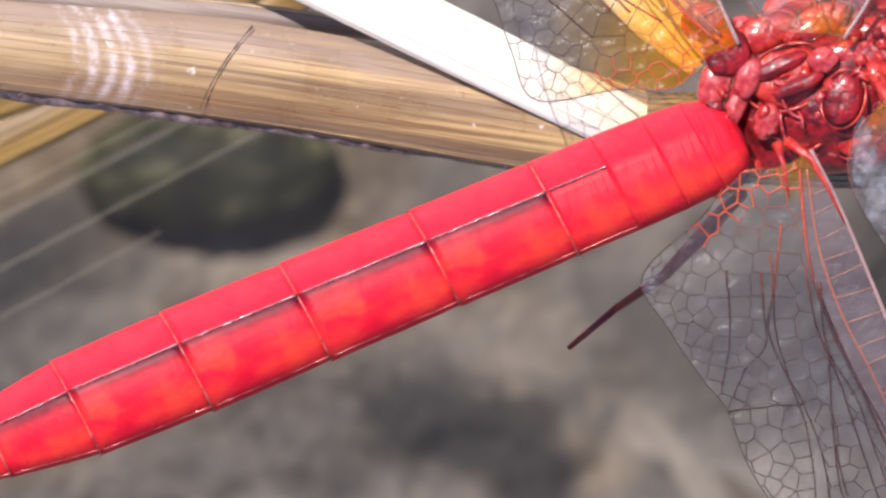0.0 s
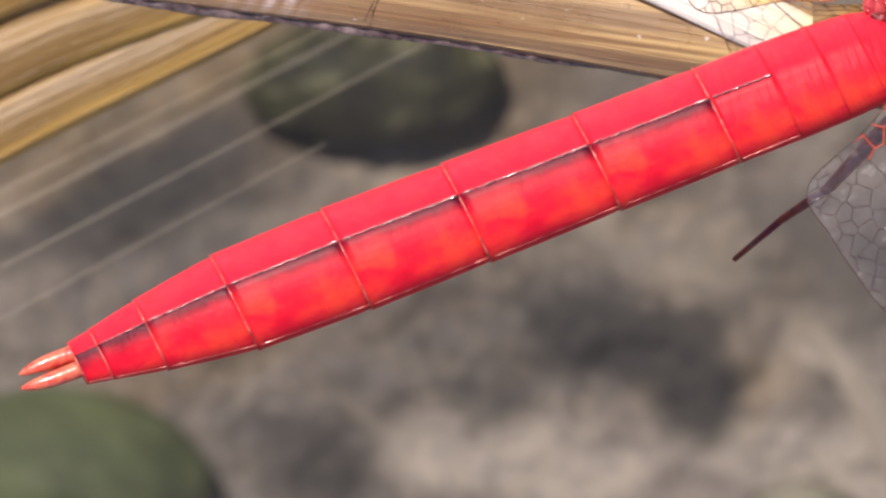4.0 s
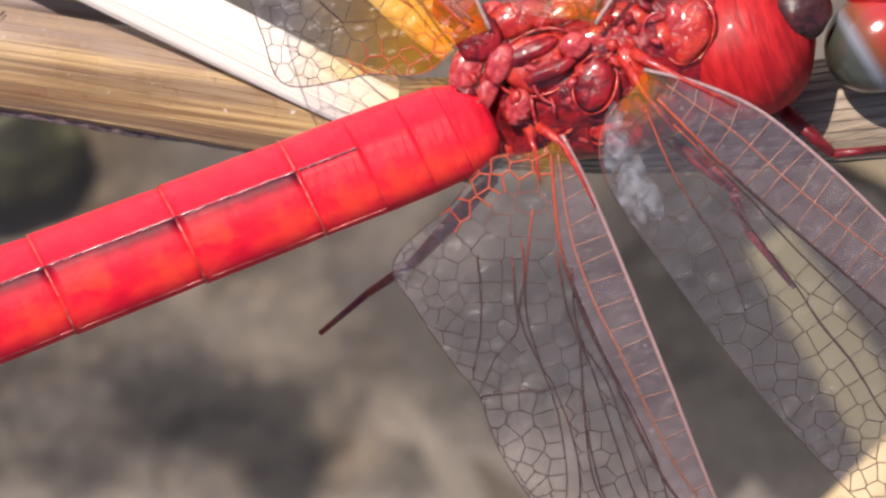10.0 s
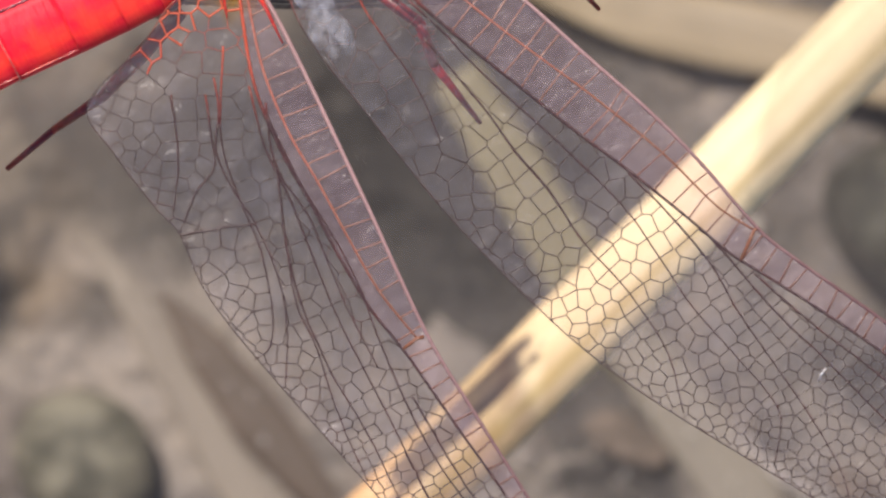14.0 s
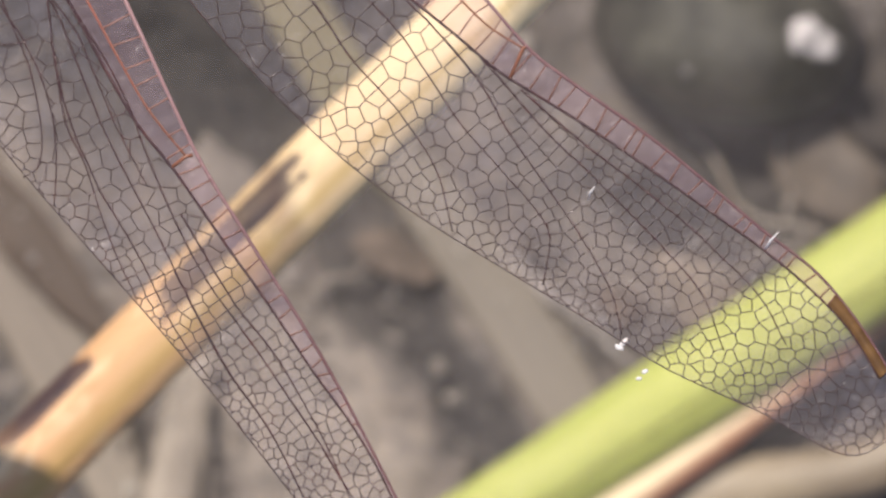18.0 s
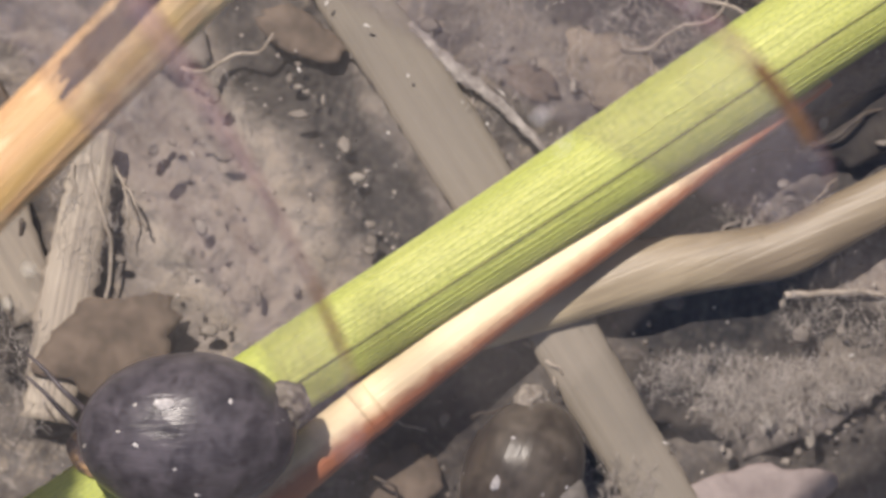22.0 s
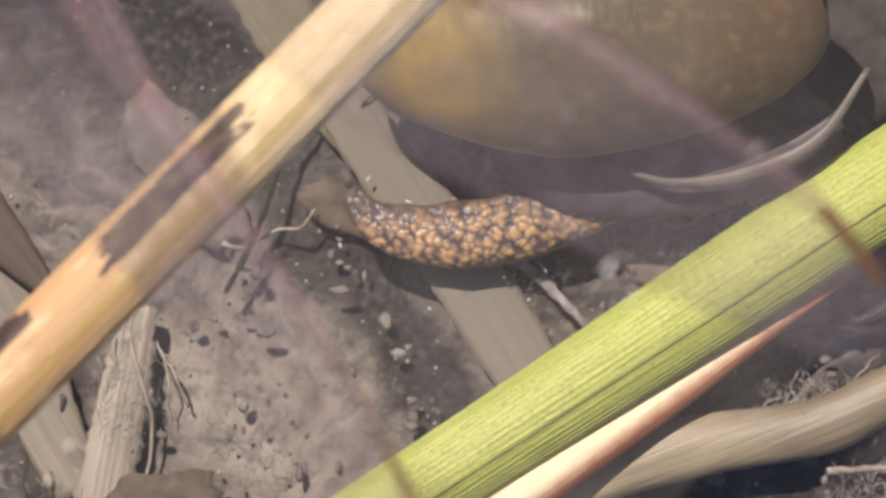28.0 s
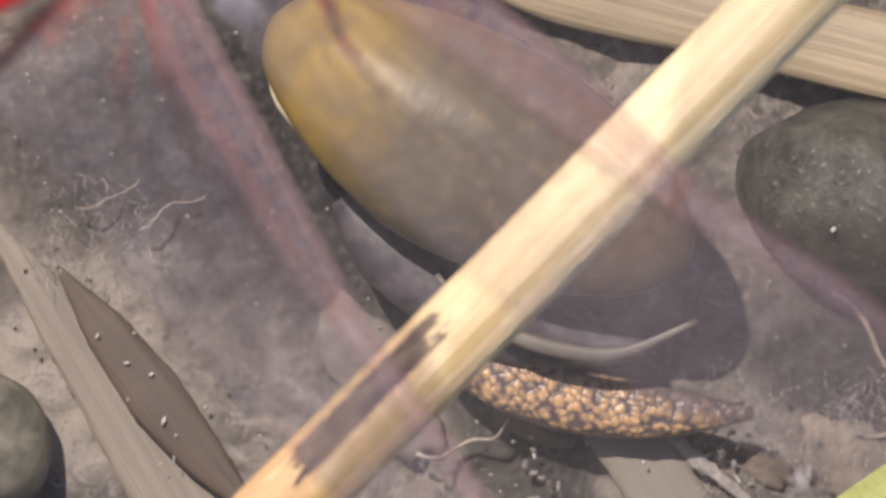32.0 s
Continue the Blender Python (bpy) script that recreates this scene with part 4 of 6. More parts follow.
def rootlet(u0, v0, u1, v1, r, mat, seed, label):
    rng = random.Random(seed)
    n = 14
    d = Vector((u1 - u0, v1 - v0))
    side = Vector((-d.y, d.x)).normalized()
    b1_, b2_ = rng.uniform(-0.12, 0.12) * d.length, rng.uniform(-0.06, 0.06) * d.length
    p = []
    for k in range(n + 1):
        t = k / n
        q = Vector((u0, v0)) + d * t + side * (b1_ * math.sin(math.pi * t) + b2_ * math.sin(3 * math.pi * t)) + Vector((rng.uniform(-2, 2), rng.uniform(-2, 2)))
        p.append(at(q.x, q.y, 0.0009 + 0.0003 * math.sin(5 * t + seed)))
    bm = bmesh.new()
    tube(bm, p, [r * UNIT * spread(0) * (1 - 0.55 * k / n) for k in range(n + 1)], 7)
    ob = part("rootlet", bm, mat)
    return tagged(ob, label, "root", "rootlets on the bed")


for k, (u0, v0, u1, v1, r, m_) in enumerate((
        (465, 560, 570, 506, 3, 1), (570, 596, 685, 536, 3, 1), (1050, 985, 1210, 925, 5, 1),
        (2110, 1384, 2420, 1418, 7, 1), (1650, 1470, 1720, 1530, 4, 1), (1700, 1515, 1712, 1560, 3, 1), (1860, 1345, 1990, 1300, 5, 1), (1930, 1330, 2030, 1255, 4, 1), (1990, 1320, 2110, 1240, 4, 1), (2020, 1300, 2060, 1210, 3, 1),
        (2080, 1290, 2200, 1180, 4, 1), (930, 1150, 990, 1270, 4, 1), (950, 1180, 960, 1290, 3, 1), (890, 1120, 905, 1500, 5, 1), (860, 1150, 840, 1480, 4, 1), (770, 1250, 750, 1420, 5, 0), (735, 1480, 830, 1600, 5, 0),
        (1230, 1500, 1480, 1620, 4, 1), (1950, 1180, 2200, 1130, 4, 0), (2150, 1120, 2350, 1010, 5, 0), (1950, 700, 1985, 860, 5, 1), (1985, 640, 1960, 860, 4, 1), (1780, 700, 2060, 905, 6, 1),
        (1820, 950, 2010, 860, 5, 1), (1270, 760, 1330, 700, 3, 0), (1380, 1690, 1450, 1760, 4, 0), (1560, 1600, 1640, 1560, 4, 0))):
    rootlet(u0, v0, u1, v1, r, PALE_ROOT if m_ else DARK_ROOT, k, "thin pale rootlet on the bed" if m_ else "thin dark rootlet on the bed")


def bubbles():
    a = Mat("bubble", rough=0.04, spec=0.8, coat=1.0)
    a.color((0.6, 0.58, 0.52))
    a.see_through(0.85)
    for u, v, r in ((783, 1336, 17), (746, 1395, 13), (1085, 1230, 5), (1425, 1156, 4)):
        bm = bmesh.new()
        bmesh.ops.create_uvsphere(bm, u_segments=18, v_segments=12, radius=r * UNIT * spread(0))
        ob = part("air_bubble", bm, a.m)
        ob.location = at(u, v, 0.0014 + r * UNIT)
        tagged(ob, "small silvery air bubble on the silt", "bubble", "air bubbles")


bubbles()


# ---- dragonfly ----
def mat_chitin(name, lo, hi, size, rough=0.28, coat=0.35, sss=0.15, wrinkle=0.0):
    a = Mat(name, rough=rough, spec=0.5, coat=coat, sss=sss)
    n = a.noise(size * MM, 4, 0.55, 0.4)
    f = a.noise(0.09 * MM, 3, 0.6)
    c = a.ramp(n, (0.36, lo), (0.64, hi))
    a.color(c)
    w = a.noise(0.28 * MM, 4, 0.6, 0.8)
    a.bump(a.math("ADD", a.math("ADD", n, a.math("MULTIPLY", f, 0.25)), a.math("MULTIPLY", w, wrinkle)), 0.03 * MM, 0.6)
    return a


AX = Vector((-0.932, -0.362, 0.0)).normalized()     # body axis, towards the tail
J_U, J_V = 420.0, 82.0                               # abdomen joint
BODY_ROLL = 24.0


def mat_abdomen(dark=1.0):
    """Red cuticle: fiery on one flank, rosier on the other, a dark band on one side of the keel on each ring."""
    a = Mat("red_abdomen", rough=0.46, spec=0.14, coat=0.03, sss=0.22)
    a.b.inputs["Subsurface Scale"].default_value = 0.00012
    a.b.inputs["Coat Roughness"].default_value = 0.28
    n = a.noise(1.5 * MM, 4, 0.55, 0.5)
    g = a.noise(0.42 * MM, 4, 0.6, 0.6)
    f = a.noise(0.09 * MM, 4, 0.65)
    y = a.axis(1)
    x = a.axis(0)
    c = a.ramp(n, (0.33, (0.70, 0.007, 0.026)), (0.50, (0.84, 0.012, 0.034)), (0.66, (0.93, 0.022, 0.034)))
    fire = a.math("MULTIPLY", a.ramp(a.math("ADD", a.math("MULTIPLY", n, 0.7), a.math("MULTIPLY", g, 0.3)), (0.46, (0, 0, 0)), (0.64, (1, 1, 1))), a.span(y, 0.2 * MM, 0.9 * MM, 0.0, 0.36))
    c = a.mix(fire, c, (0.95, 0.105, 0.03))
    c = a.mix(a.math("MULTIPLY", a.ramp(g, (0.36, (1, 1, 1)), (0.46, (0, 0, 0))), 0.14), c, (0.48, 0.004, 0.022))
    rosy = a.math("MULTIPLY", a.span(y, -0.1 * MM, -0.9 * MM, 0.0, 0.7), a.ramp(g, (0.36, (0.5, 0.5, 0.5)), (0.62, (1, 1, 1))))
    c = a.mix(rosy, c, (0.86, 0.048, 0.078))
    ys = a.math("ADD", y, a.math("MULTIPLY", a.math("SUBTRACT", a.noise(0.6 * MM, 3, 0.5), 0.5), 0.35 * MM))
    keel_band = a.math("MULTIPLY", a.span(ys, 0.10 * MM, 0.62 * MM, 1.0, 0.0), a.math("GREATER_THAN", y, -0.03 * MM))
    keel_band = a.math("MULTIPLY", keel_band, a.span(x, 0.0, 3.4 * MM, 0.98 * dark, 0.80 * dark))
    c = a.mix(keel_band, c, (0.070, 0.002, 0.014))
    a.color(c)
    wr = a.noise(0.17 * MM, 3, 0.5, 0.2, a.coords((1, 0.12, 0.12)))
    a.bump(a.math("ADD", a.math("ADD", n, a.math("MULTIPLY", g, 0.35)), a.math("ADD", a.math("MULTIPLY", f, 0.3), a.math("MULTIPLY", wr, 0.4 if dark > 0.5 else 1.3))), 0.05 * MM, 0.7)
    return a.m


dragonfly = thing("dragonfly", "scarlet dragonfly resting with open wings on a dry reed", "dragonfly", Matrix.Translation(up(600, 40, 0.0166)))
D_INV = dragonfly.matrix_world.inverted()

ABD = mat_abdomen()
ABD_FRONT = mat_abdomen(0.25)
RING = mat_chitin("abdomen_ring", (0.40, 0.03, 0.03), (0.74, 0.17, 0.14), 0.22, 0.3, 0.5, 0.1, 2.0).m
KEEL = mat_chitin("keel", (0.09, 0.010, 0.018), (0.36, 0.07, 0.08), 0.09, 0.14, 1.0, 0.0, 2.0).m
# rings of the abdomen: distance from the joint along the axis and half width (plan units)
SEAM_SLANT = 0.11                                   # the rings' rear edges run a little askew
STATIONS = [(-50, 26), (-42, 54), (-24, 76), (22, 90), (95, 95), (190, 97), (307, 97), (535, 98), (783, 100), (1010, 102), (1223, 96), (1381, 71), (1475, 51), (1520, 42)]


def build_abdomen():
    j = up(J_U, J_V, 0.0215)
    m = Matrix.Translation(j) @ AX.to_track_quat("X", "Z").to_matrix().to_4x4() @ Matrix.Rotation(radians(BODY_ROLL), 4, "X")
    core = None
    for i in range(len(STATIONS) - 1):
        (s0, r0), (s1, r1) = STATIONS[i], STATIONS[i + 1]
        n, seg = 14, 40
        bm = bmesh.new()
        rows = []
        for k in range(n + 1):
            t = k / n
            r = r0 + (r1 - r0) * t
            # slight swelling, and a lip at the rear edge that overlaps the next ring
            r *= 1 + (0.012 * math.sin(math.pi * t) if s0 >= 300 else 0.0) + (0.020 * t * t + (0.004 if k >= n - 1 else 0.0) - (0.016 if k == 0 else 0.006 if k == 1 else 0) if s0 >= 300 else 0)
            row = []
            for q in range(seg):
                ph = 2 * math.pi * q / seg
                y, z = math.sin(ph), math.cos(ph)
                ridge = 0.05 * max(0.0, 1 - abs(ph if ph < math.pi else ph - 2 * math.pi) / 0.16)
                rr = r * UNIT * (1 + ridge)
                row.append(bm.verts.new(((s0 + (s1 - s0) * t) * UNIT - SEAM_SLANT * y * rr, y * rr, z * rr * (0.80 if z > 0 else 0.7))))
            rows.append(row)
        for a, b in zip(rows, rows[1:]):
            for q in range(seg):
                bm.faces.new((a[q], a[(q + 1) % seg], b[(q + 1) % seg], b[q]))
        bm.faces.new(rows[0])
        bm.faces.new(rows[-1])
        bmesh.ops.translate(bm, verts=bm.verts, vec=(-s0 * UNIT, 0, 0))
        place = Matrix.Translation((s0 * UNIT, 0, 0))
        if core is None:
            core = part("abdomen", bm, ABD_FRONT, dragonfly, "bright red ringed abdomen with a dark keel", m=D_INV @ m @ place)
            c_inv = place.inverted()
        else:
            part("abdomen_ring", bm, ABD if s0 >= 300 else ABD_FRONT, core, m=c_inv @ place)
        # dark line of the keel and pale seam of the ring
        if 180 < s0 < 1470:
            bm = bmesh.new()
            tube(bm, [(x * UNIT, 0, (r0 + (r1 - r0) * (x - s0) / (s1 - s0)) * UNIT * 0.845) for x in np.linspace(s0 + 2, s1 - 3, 40)], [(2.9 + 0.6 * math.sin(q * 0.9) + 0.4 * math.sin(q * 2.1)) * UNIT for q in range(40)], 8)
            part("keel", bm, KEEL, core, m=c_inv)
        if s0 > 180:
            # pale side edge
            bm = bmesh.new()
            ph = radians(84)
            line = []
            for q in np.linspace(0.02, 0.97, 24):
                rr = (r0 + (r1 - r0) * q) * UNIT * (1.0 + 0.022 * q * q)
                line.append(((s0 + (s1 - s0) * q) * UNIT - SEAM_SLANT * math.sin(ph) * rr, math.sin(ph) * rr, math.cos(ph) * rr * 0.8))
            tube(bm, line, [(1.4 + 0.3 * math.sin(q * 1.3)) * UNIT for q in range(24)], 6)
            part("side_edge", bm, RING, core, m=c_inv)
        if s0 >= 190:
            bm = bmesh.new()
            pts = []
            for q in range(41):
                ph = 2 * math.pi * q / 40
                y, z = math.sin(ph), math.cos(ph)
                rr = r1 * UNIT * 1.022
                pts.append(((s1 + 2) * UNIT - SEAM_SLANT * y * rr, y * rr, z * rr * (0.80 if z > 0 else 0.7)))
            tube(bm, pts, [(1.5 + 0.5 * math.sin(q * 0.9 + i) + 0.3 * math.sin(q * 2.3)) * UNIT for q in range(41)], 6, up=(1, 0, 0))
            part("seam", bm, RING, core, m=c_inv)
    # claspers at the tail
    CL = mat_chitin("clasper", (0.60, 0.05, 0.04), (0.78, 0.18, 0.10), 0.25).m
    for sgn, ln in ((-1, 112), (1, 118), (0, 88)):
        bm = bmesh.new()
        p = [(1512 + ln * t, sgn * (16 + 3 * math.sin(t * 2.6) - 4 * t), (12 if sgn else -14) + 6 * t) for t in np.linspace(0, 1, 9)]
        tube(bm, [Vector(q) * UNIT for q in p], [r * UNIT for r in (15, 15.5, 15, 14.5, 14, 13, 11, 8, 3)], 12)
        part("clasper", bm, CL, core, "orange-red tail clasper", m=c_inv)
    return core


abdomen = build_abdomen()

# thorax: a deep red barrel with many small shining plates between the wings
THX = mat_chitin("thorax_cuticle", (0.09, 0.003, 0.006), (0.36, 0.010, 0.014), 0.35, 0.32, 0.4, 0.15, 4.0).m
PLATE = mat_chitin("thorax_plate", (0.34, 0.008, 0.012), (0.62, 0.050, 0.024), 0.32, 0.22, 0.7, 0.2, 4.5).m
PALE = mat_chitin("pale_plate", (0.36, 0.014, 0.022), (0.60, 0.085, 0.080), 0.26, 0.18, 0.9, 0.2, 4.5).m
DARKC = mat_plain("dark_suture", (0.02, 0.008, 0.01), (0.09, 0.02, 0.02), 0.2, 0.4)


def lump(name, u, v, z, ru, rv, rz, rot, mat, parent, seed, label="", lumpy=0.12):
    bm = bmesh.new()
    blob(bm, ru * UNIT, rv * UNIT, rz * UNIT, lumpy, 1.6, seed, 22, 14)
    m = Matrix.Translation(up(u, v, z)) @ Matrix.Rotation(radians(rot), 4, "Z")
    return part(name, bm, mat, parent, label, m=parent.matrix_world.inverted() @ m)


bm = bmesh.new()
blob(bm, 285 * UNIT, 150 * UNIT, 130 * UNIT, 0.10, 2.2, 4, 48, 30)
thorax = part("thorax", bm, THX, dragonfly, "glossy deep red thorax with many small plates", m=D_INV @ Matrix.Translation(up(690, -25, 0.01985)) @ Matrix.Rotation(radians(21), 4, "Z"))
bpy.context.view_layer.update()
# plan place, radii, slope, material, with or without a raised rim
PLATES = [
    (551, -32, 68, 48, 22, PLATE, 1), (535, -50, 48, 16, 24, THX, 0), (570, -18, 44, 14, 24, THX, 0), (460, 10, 18, 62, -22, PALE, 0), (480, -30, 22, 36, -20, PALE, 0), (512, 46, 22, 32, -20, PALE, 0),
    (578, 56, 40, 36, 35, PLATE, 1), (610, 34, 20, 18, 0, PALE, 0), (649, 6, 32, 46, -15, THX, 1), (668, 58, 28, 48, -18, PLATE, 1), (649, -76, 48, 20, 16, PALE, 0), (612, -62, 26, 22, 10, PALE, 0),
    (625, -45, 34, 12, 30, PLATE, 0), (506, -108, 54, 30, 26, PLATE, 1), (441, -78, 38, 42, 10, THX, 0), (470, -118, 26, 22, 0, PALE, 0), (590, -118, 40, 20, 18, PALE, 0), (617, -140, 44, 22, 14, PLATE, 0),
    (765, -66, 24, 36, -15, PLATE, 1), (815, -88, 36, 52, -20, PLATE, 1), (790, -110, 18, 26, 0, PALE, 0), (705, -60, 34, 30, 10, THX, 0), (700, -105, 42, 30, 14, PLATE, 0), (718, -20, 18, 46, 28, PLATE, 0),
    (742, 12, 14, 22, 10, PALE, 0), (545, 98, 46, 24, -12, PLATE, 0), (585, 98, 22, 30, -30, PLATE, 0), (500, 92, 26, 30, -20, PALE, 0), (620, 90, 26, 14, -40, PALE, 0), (700, 85, 34, 40, -10, THX, 0),
    (420, -20, 26, 44, -18, PALE, 0), (745, -140, 40, 30, 10, PLATE, 0), (560, -165, 50, 26, 18, PLATE, 0), (400, -130, 36, 34, 20, PLATE, 0),
]
for k, (u, v, ru, rv, rot, mt, rim) in enumerate(PLATES):
    hz = 0.02165 - 0.0007 * (abs(v + 30) / 100) ** 2 + 0.0002 * (k % 3)
    ob = lump("plate", u, v, hz, ru * 1.10, rv * 1.08, 16, rot, mt, thorax, 20 + k, lumpy=0.13)
    if rim:
        bm = bmesh.new()
        tube(bm, [(math.cos(q) * ru * 1.2 * UNIT, math.sin(q) * rv * 1.18 * UNIT, (4 + 5 * math.sin(3 * q + k)) * UNIT) for q in np.linspace(0, 2 * math.pi, 33)], [(2.2 + 1.2 * math.sin(2 * q + k) + 0.6 * math.sin(7 * q)) * UNIT for q in np.linspace(0, 2 * math.pi, 33)], 8, caps=False)
        part("rim", bm, PLATE, thorax, m=ob.matrix_basis.copy())
# smaller plates, ridges and knobs fill the hollows between the large plates
t_rng = random.Random(33)
for k in range(40):
    q, w = t_rng.uniform(-1, 1), t_rng.uniform(-1, 1)
    u, v = 590 + 200 * q - 38 * w, -22 - 72 * q + 135 * w
    lump("small_plate", u, v, 0.02185 - 0.0009 * w * w + 0.0002 * t_rng.random(), t_rng.uniform(9, 20), t_rng.uniform(6, 13), t_rng.uniform(8, 13), t_rng.uniform(-60, 80), t_rng.choice((PLATE, PALE, THX, PLATE)), thorax, 100 + k, lumpy=0.25)
for k in range(16):
    q, w = t_rng.uniform(-1, 1), t_rng.uniform(-1, 1)
    u, v, ang = 600 + 210 * q - 38 * w, -25 - 75 * q + 130 * w, t_rng.uniform(0, 2 * math.pi)
    ln, bend = t_rng.uniform(18, 42), t_rng.uniform(-0.9, 0.9)
    line = []
    for j in range(9):
        t = j / 8 - 0.5
        a_ = ang + bend * t * 2
        line.append(thorax.matrix_world.inverted() @ up(u + math.cos(a_) * ln * t * 2, v + math.sin(a_) * ln * t * 2, 0.02195 - 0.0009 * w * w + 0.00012 * math.sin(6 * t)))
    bm = bmesh.new()
    tube(bm, line, [r * UNIT for r in (1.0, 2.2, 3, 3.4, 3.4, 3.2, 2.8, 2.2, 1.0)], 7)
    part("ridge", bm, t_rng.choice((PALE, PLATE, PALE)), thorax)
for name_, pts_, rad_ in (("wing_root", [(548, 80, 22.0), (590, 110, 22.2), (622, 165, 22.25), (650, 225, 22.25)], (11, 7, 3.5, 1.5)), ("wing_root", [(530, 85, 21.9), (542, 120, 22.1), (552, 180, 22.2)], (10, 5, 1.5)),
                          ("wing_root", [(715, -50, 22.2), (760, -25, 22.5), (830, 10, 22.6), (900, 45, 22.6)], (13, 7, 4, 2)), ("wing_root", [(705, -30, 22.2), (735, 20, 22.4), (790, 90, 22.5)], (10, 5, 1.5))):
    bm = bmesh.new()
    tube(bm, [thorax.matrix_world.inverted() @ up(u, v, z * MM) for u, v, z in pts_], [r * UNIT for r in rad_], 12)
    part(name_, bm, PLATE, thorax, "fleshy orange-red wing root")
col_a = Mat("collar_cuticle", rough=0.5, spec=0.3, coat=0.05)
col_w = col_a.noise(0.22 * MM, 3, 0.6, 0.3, col_a.coords((1, 0.15, 0.3)))
col_a.color(col_a.ramp(col_w, (0.40, (0.34, 0.007, 0.010)), (0.60, (0.52, 0.016, 0.018))))
col_a.bump(col_w, 0.06 * MM, 0.8)
COLLAR = col_a.m
lump("leg_socket", 468, 140, 0.0200, 14, 40, 20, -38, DARKC, thorax, 70)
lump("collar", 905, -60, 0.0198, 135, 135, 120, 20, COLLAR, thorax, 50, "dark red front of the thorax", 0.04)
lump("neck", 1010, -130, 0.0205, 60, 60, 50, 20, DARKC, thorax, 51)


def build_head():
    m = Matrix.Translation(up(1175, -205, 0.0196))
    bm = bmesh.new()
    blob(bm, 95 * UNIT, 120 * UNIT, 90 * UNIT, 0.04, 1.2, 7, 30, 20)
    head = part("head", bm, mat_chitin("head_cuticle", (0.35, 0.01, 0.01), (0.5, 0.02, 0.02), 0.4).m, dragonfly, "red head turned a little aside", m=D_INV @ m)
    a = Mat("eye", rough=0.15, spec=0.6, coat=0.8)
    y = a.axis(1)
    c = a.ramp(a.span(y, -1.5 * MM, 1.5 * MM), (0.0, (0.04, 0.045, 0.03)), (0.18, (0.07, 0.07, 0.055)), (0.26, (0.22, 0.23, 0.26)), (0.36, (0.20, 0.06, 0.02)), (0.55, (0.42, 0.03, 0.02)), (1.0, (0.42, 0.015, 0.02)))
    a.color(c)
    a.bump(a.voronoi(0.05 * MM), 0.01 * MM, 0.3)
    for u, v, rot in ((1160, -75, -58), (1120, -330, 40)):
        bm = bmesh.new()
        blob(bm, 92 * UNIT, 112 * UNIT, 95 * UNIT, 0.0, 1, 1, 36, 24)
        part("eye", bm, a.m, head, "large glossy red-brown compound eye", m=m.inverted() @ Matrix.Translation(up(u, v, 0.0196)) @ Matrix.Rotation(radians(rot), 4, "Z"))
    return head


head = build_head()

# legs
LEG = mat_chitin("leg", (0.10, 0.005, 0.009), (0.24, 0.013, 0.018), 0.3, 0.4, 0.15).m


def leg(pts, radii, label):
    w = [up(u, v, z * MM) for u, v, z in pts]
    bm = bmesh.new()
    inv = D_INV
    p = [inv @ x for x in w]
    tube(bm, [p[0], p[0].lerp(p[1], 0.5), p[1]], [radii[0] * UNIT, radii[0] * UNIT * 1.1, radii[1] * UNIT], 10)
    thigh = part("leg", bm, LEG, dragonfly, label)
    for i in range(1, len(p) - 1):
        bm = bmesh.new()
        tube(bm, [p[i], p[i + 1]], [radii[i] * UNIT * 0.95, radii[i + 1] * UNIT], 8)
        if radii[i] > 10.5:
            d = p[i + 1] - p[i]
            for k in range(9):
                b = p[i] + d * (0.12 + 0.09 * k)
                for s in (-1, 1) if k % 2 else (1,):
                    tip = b + d * 0.05 + Vector((-d.y, d.x, 0)).normalized() * (s * 20 * UNIT)
                    tube(bm, [b, tip], [1.6 * UNIT, 0.5 * UNIT], 4)
        part("shin" if i == 1 else "foot", bm, LEG, thigh)
    return thigh


leg([(470, 170, 19.6), (330, 320, 18.2), (245, 378, 16.9), (163, 447, 15.8)], [13, 10, 7, 5], "dark red hind leg stretched back")
leg([(760, 90, 19), (893, 190, 20.2), (918, 262, 18.6), (1000, 366, 16.9)], [11, 10.8, 9, 4], "dark red middle leg seen through the wing")
leg([(900, 20, 19), (980, 50, 18.6), (1070, 130, 18.8), (1168, 120, 18.4), (1210, 165, 17.6)], [16, 15, 9, 6, 4], "dark red front leg gripping the reed")
leg([(640, -140, 19), (560, -260, 19), (480, -330, 17), (430, -360, 16)], [13, 11, 7, 4], "dark red leg on the far side")


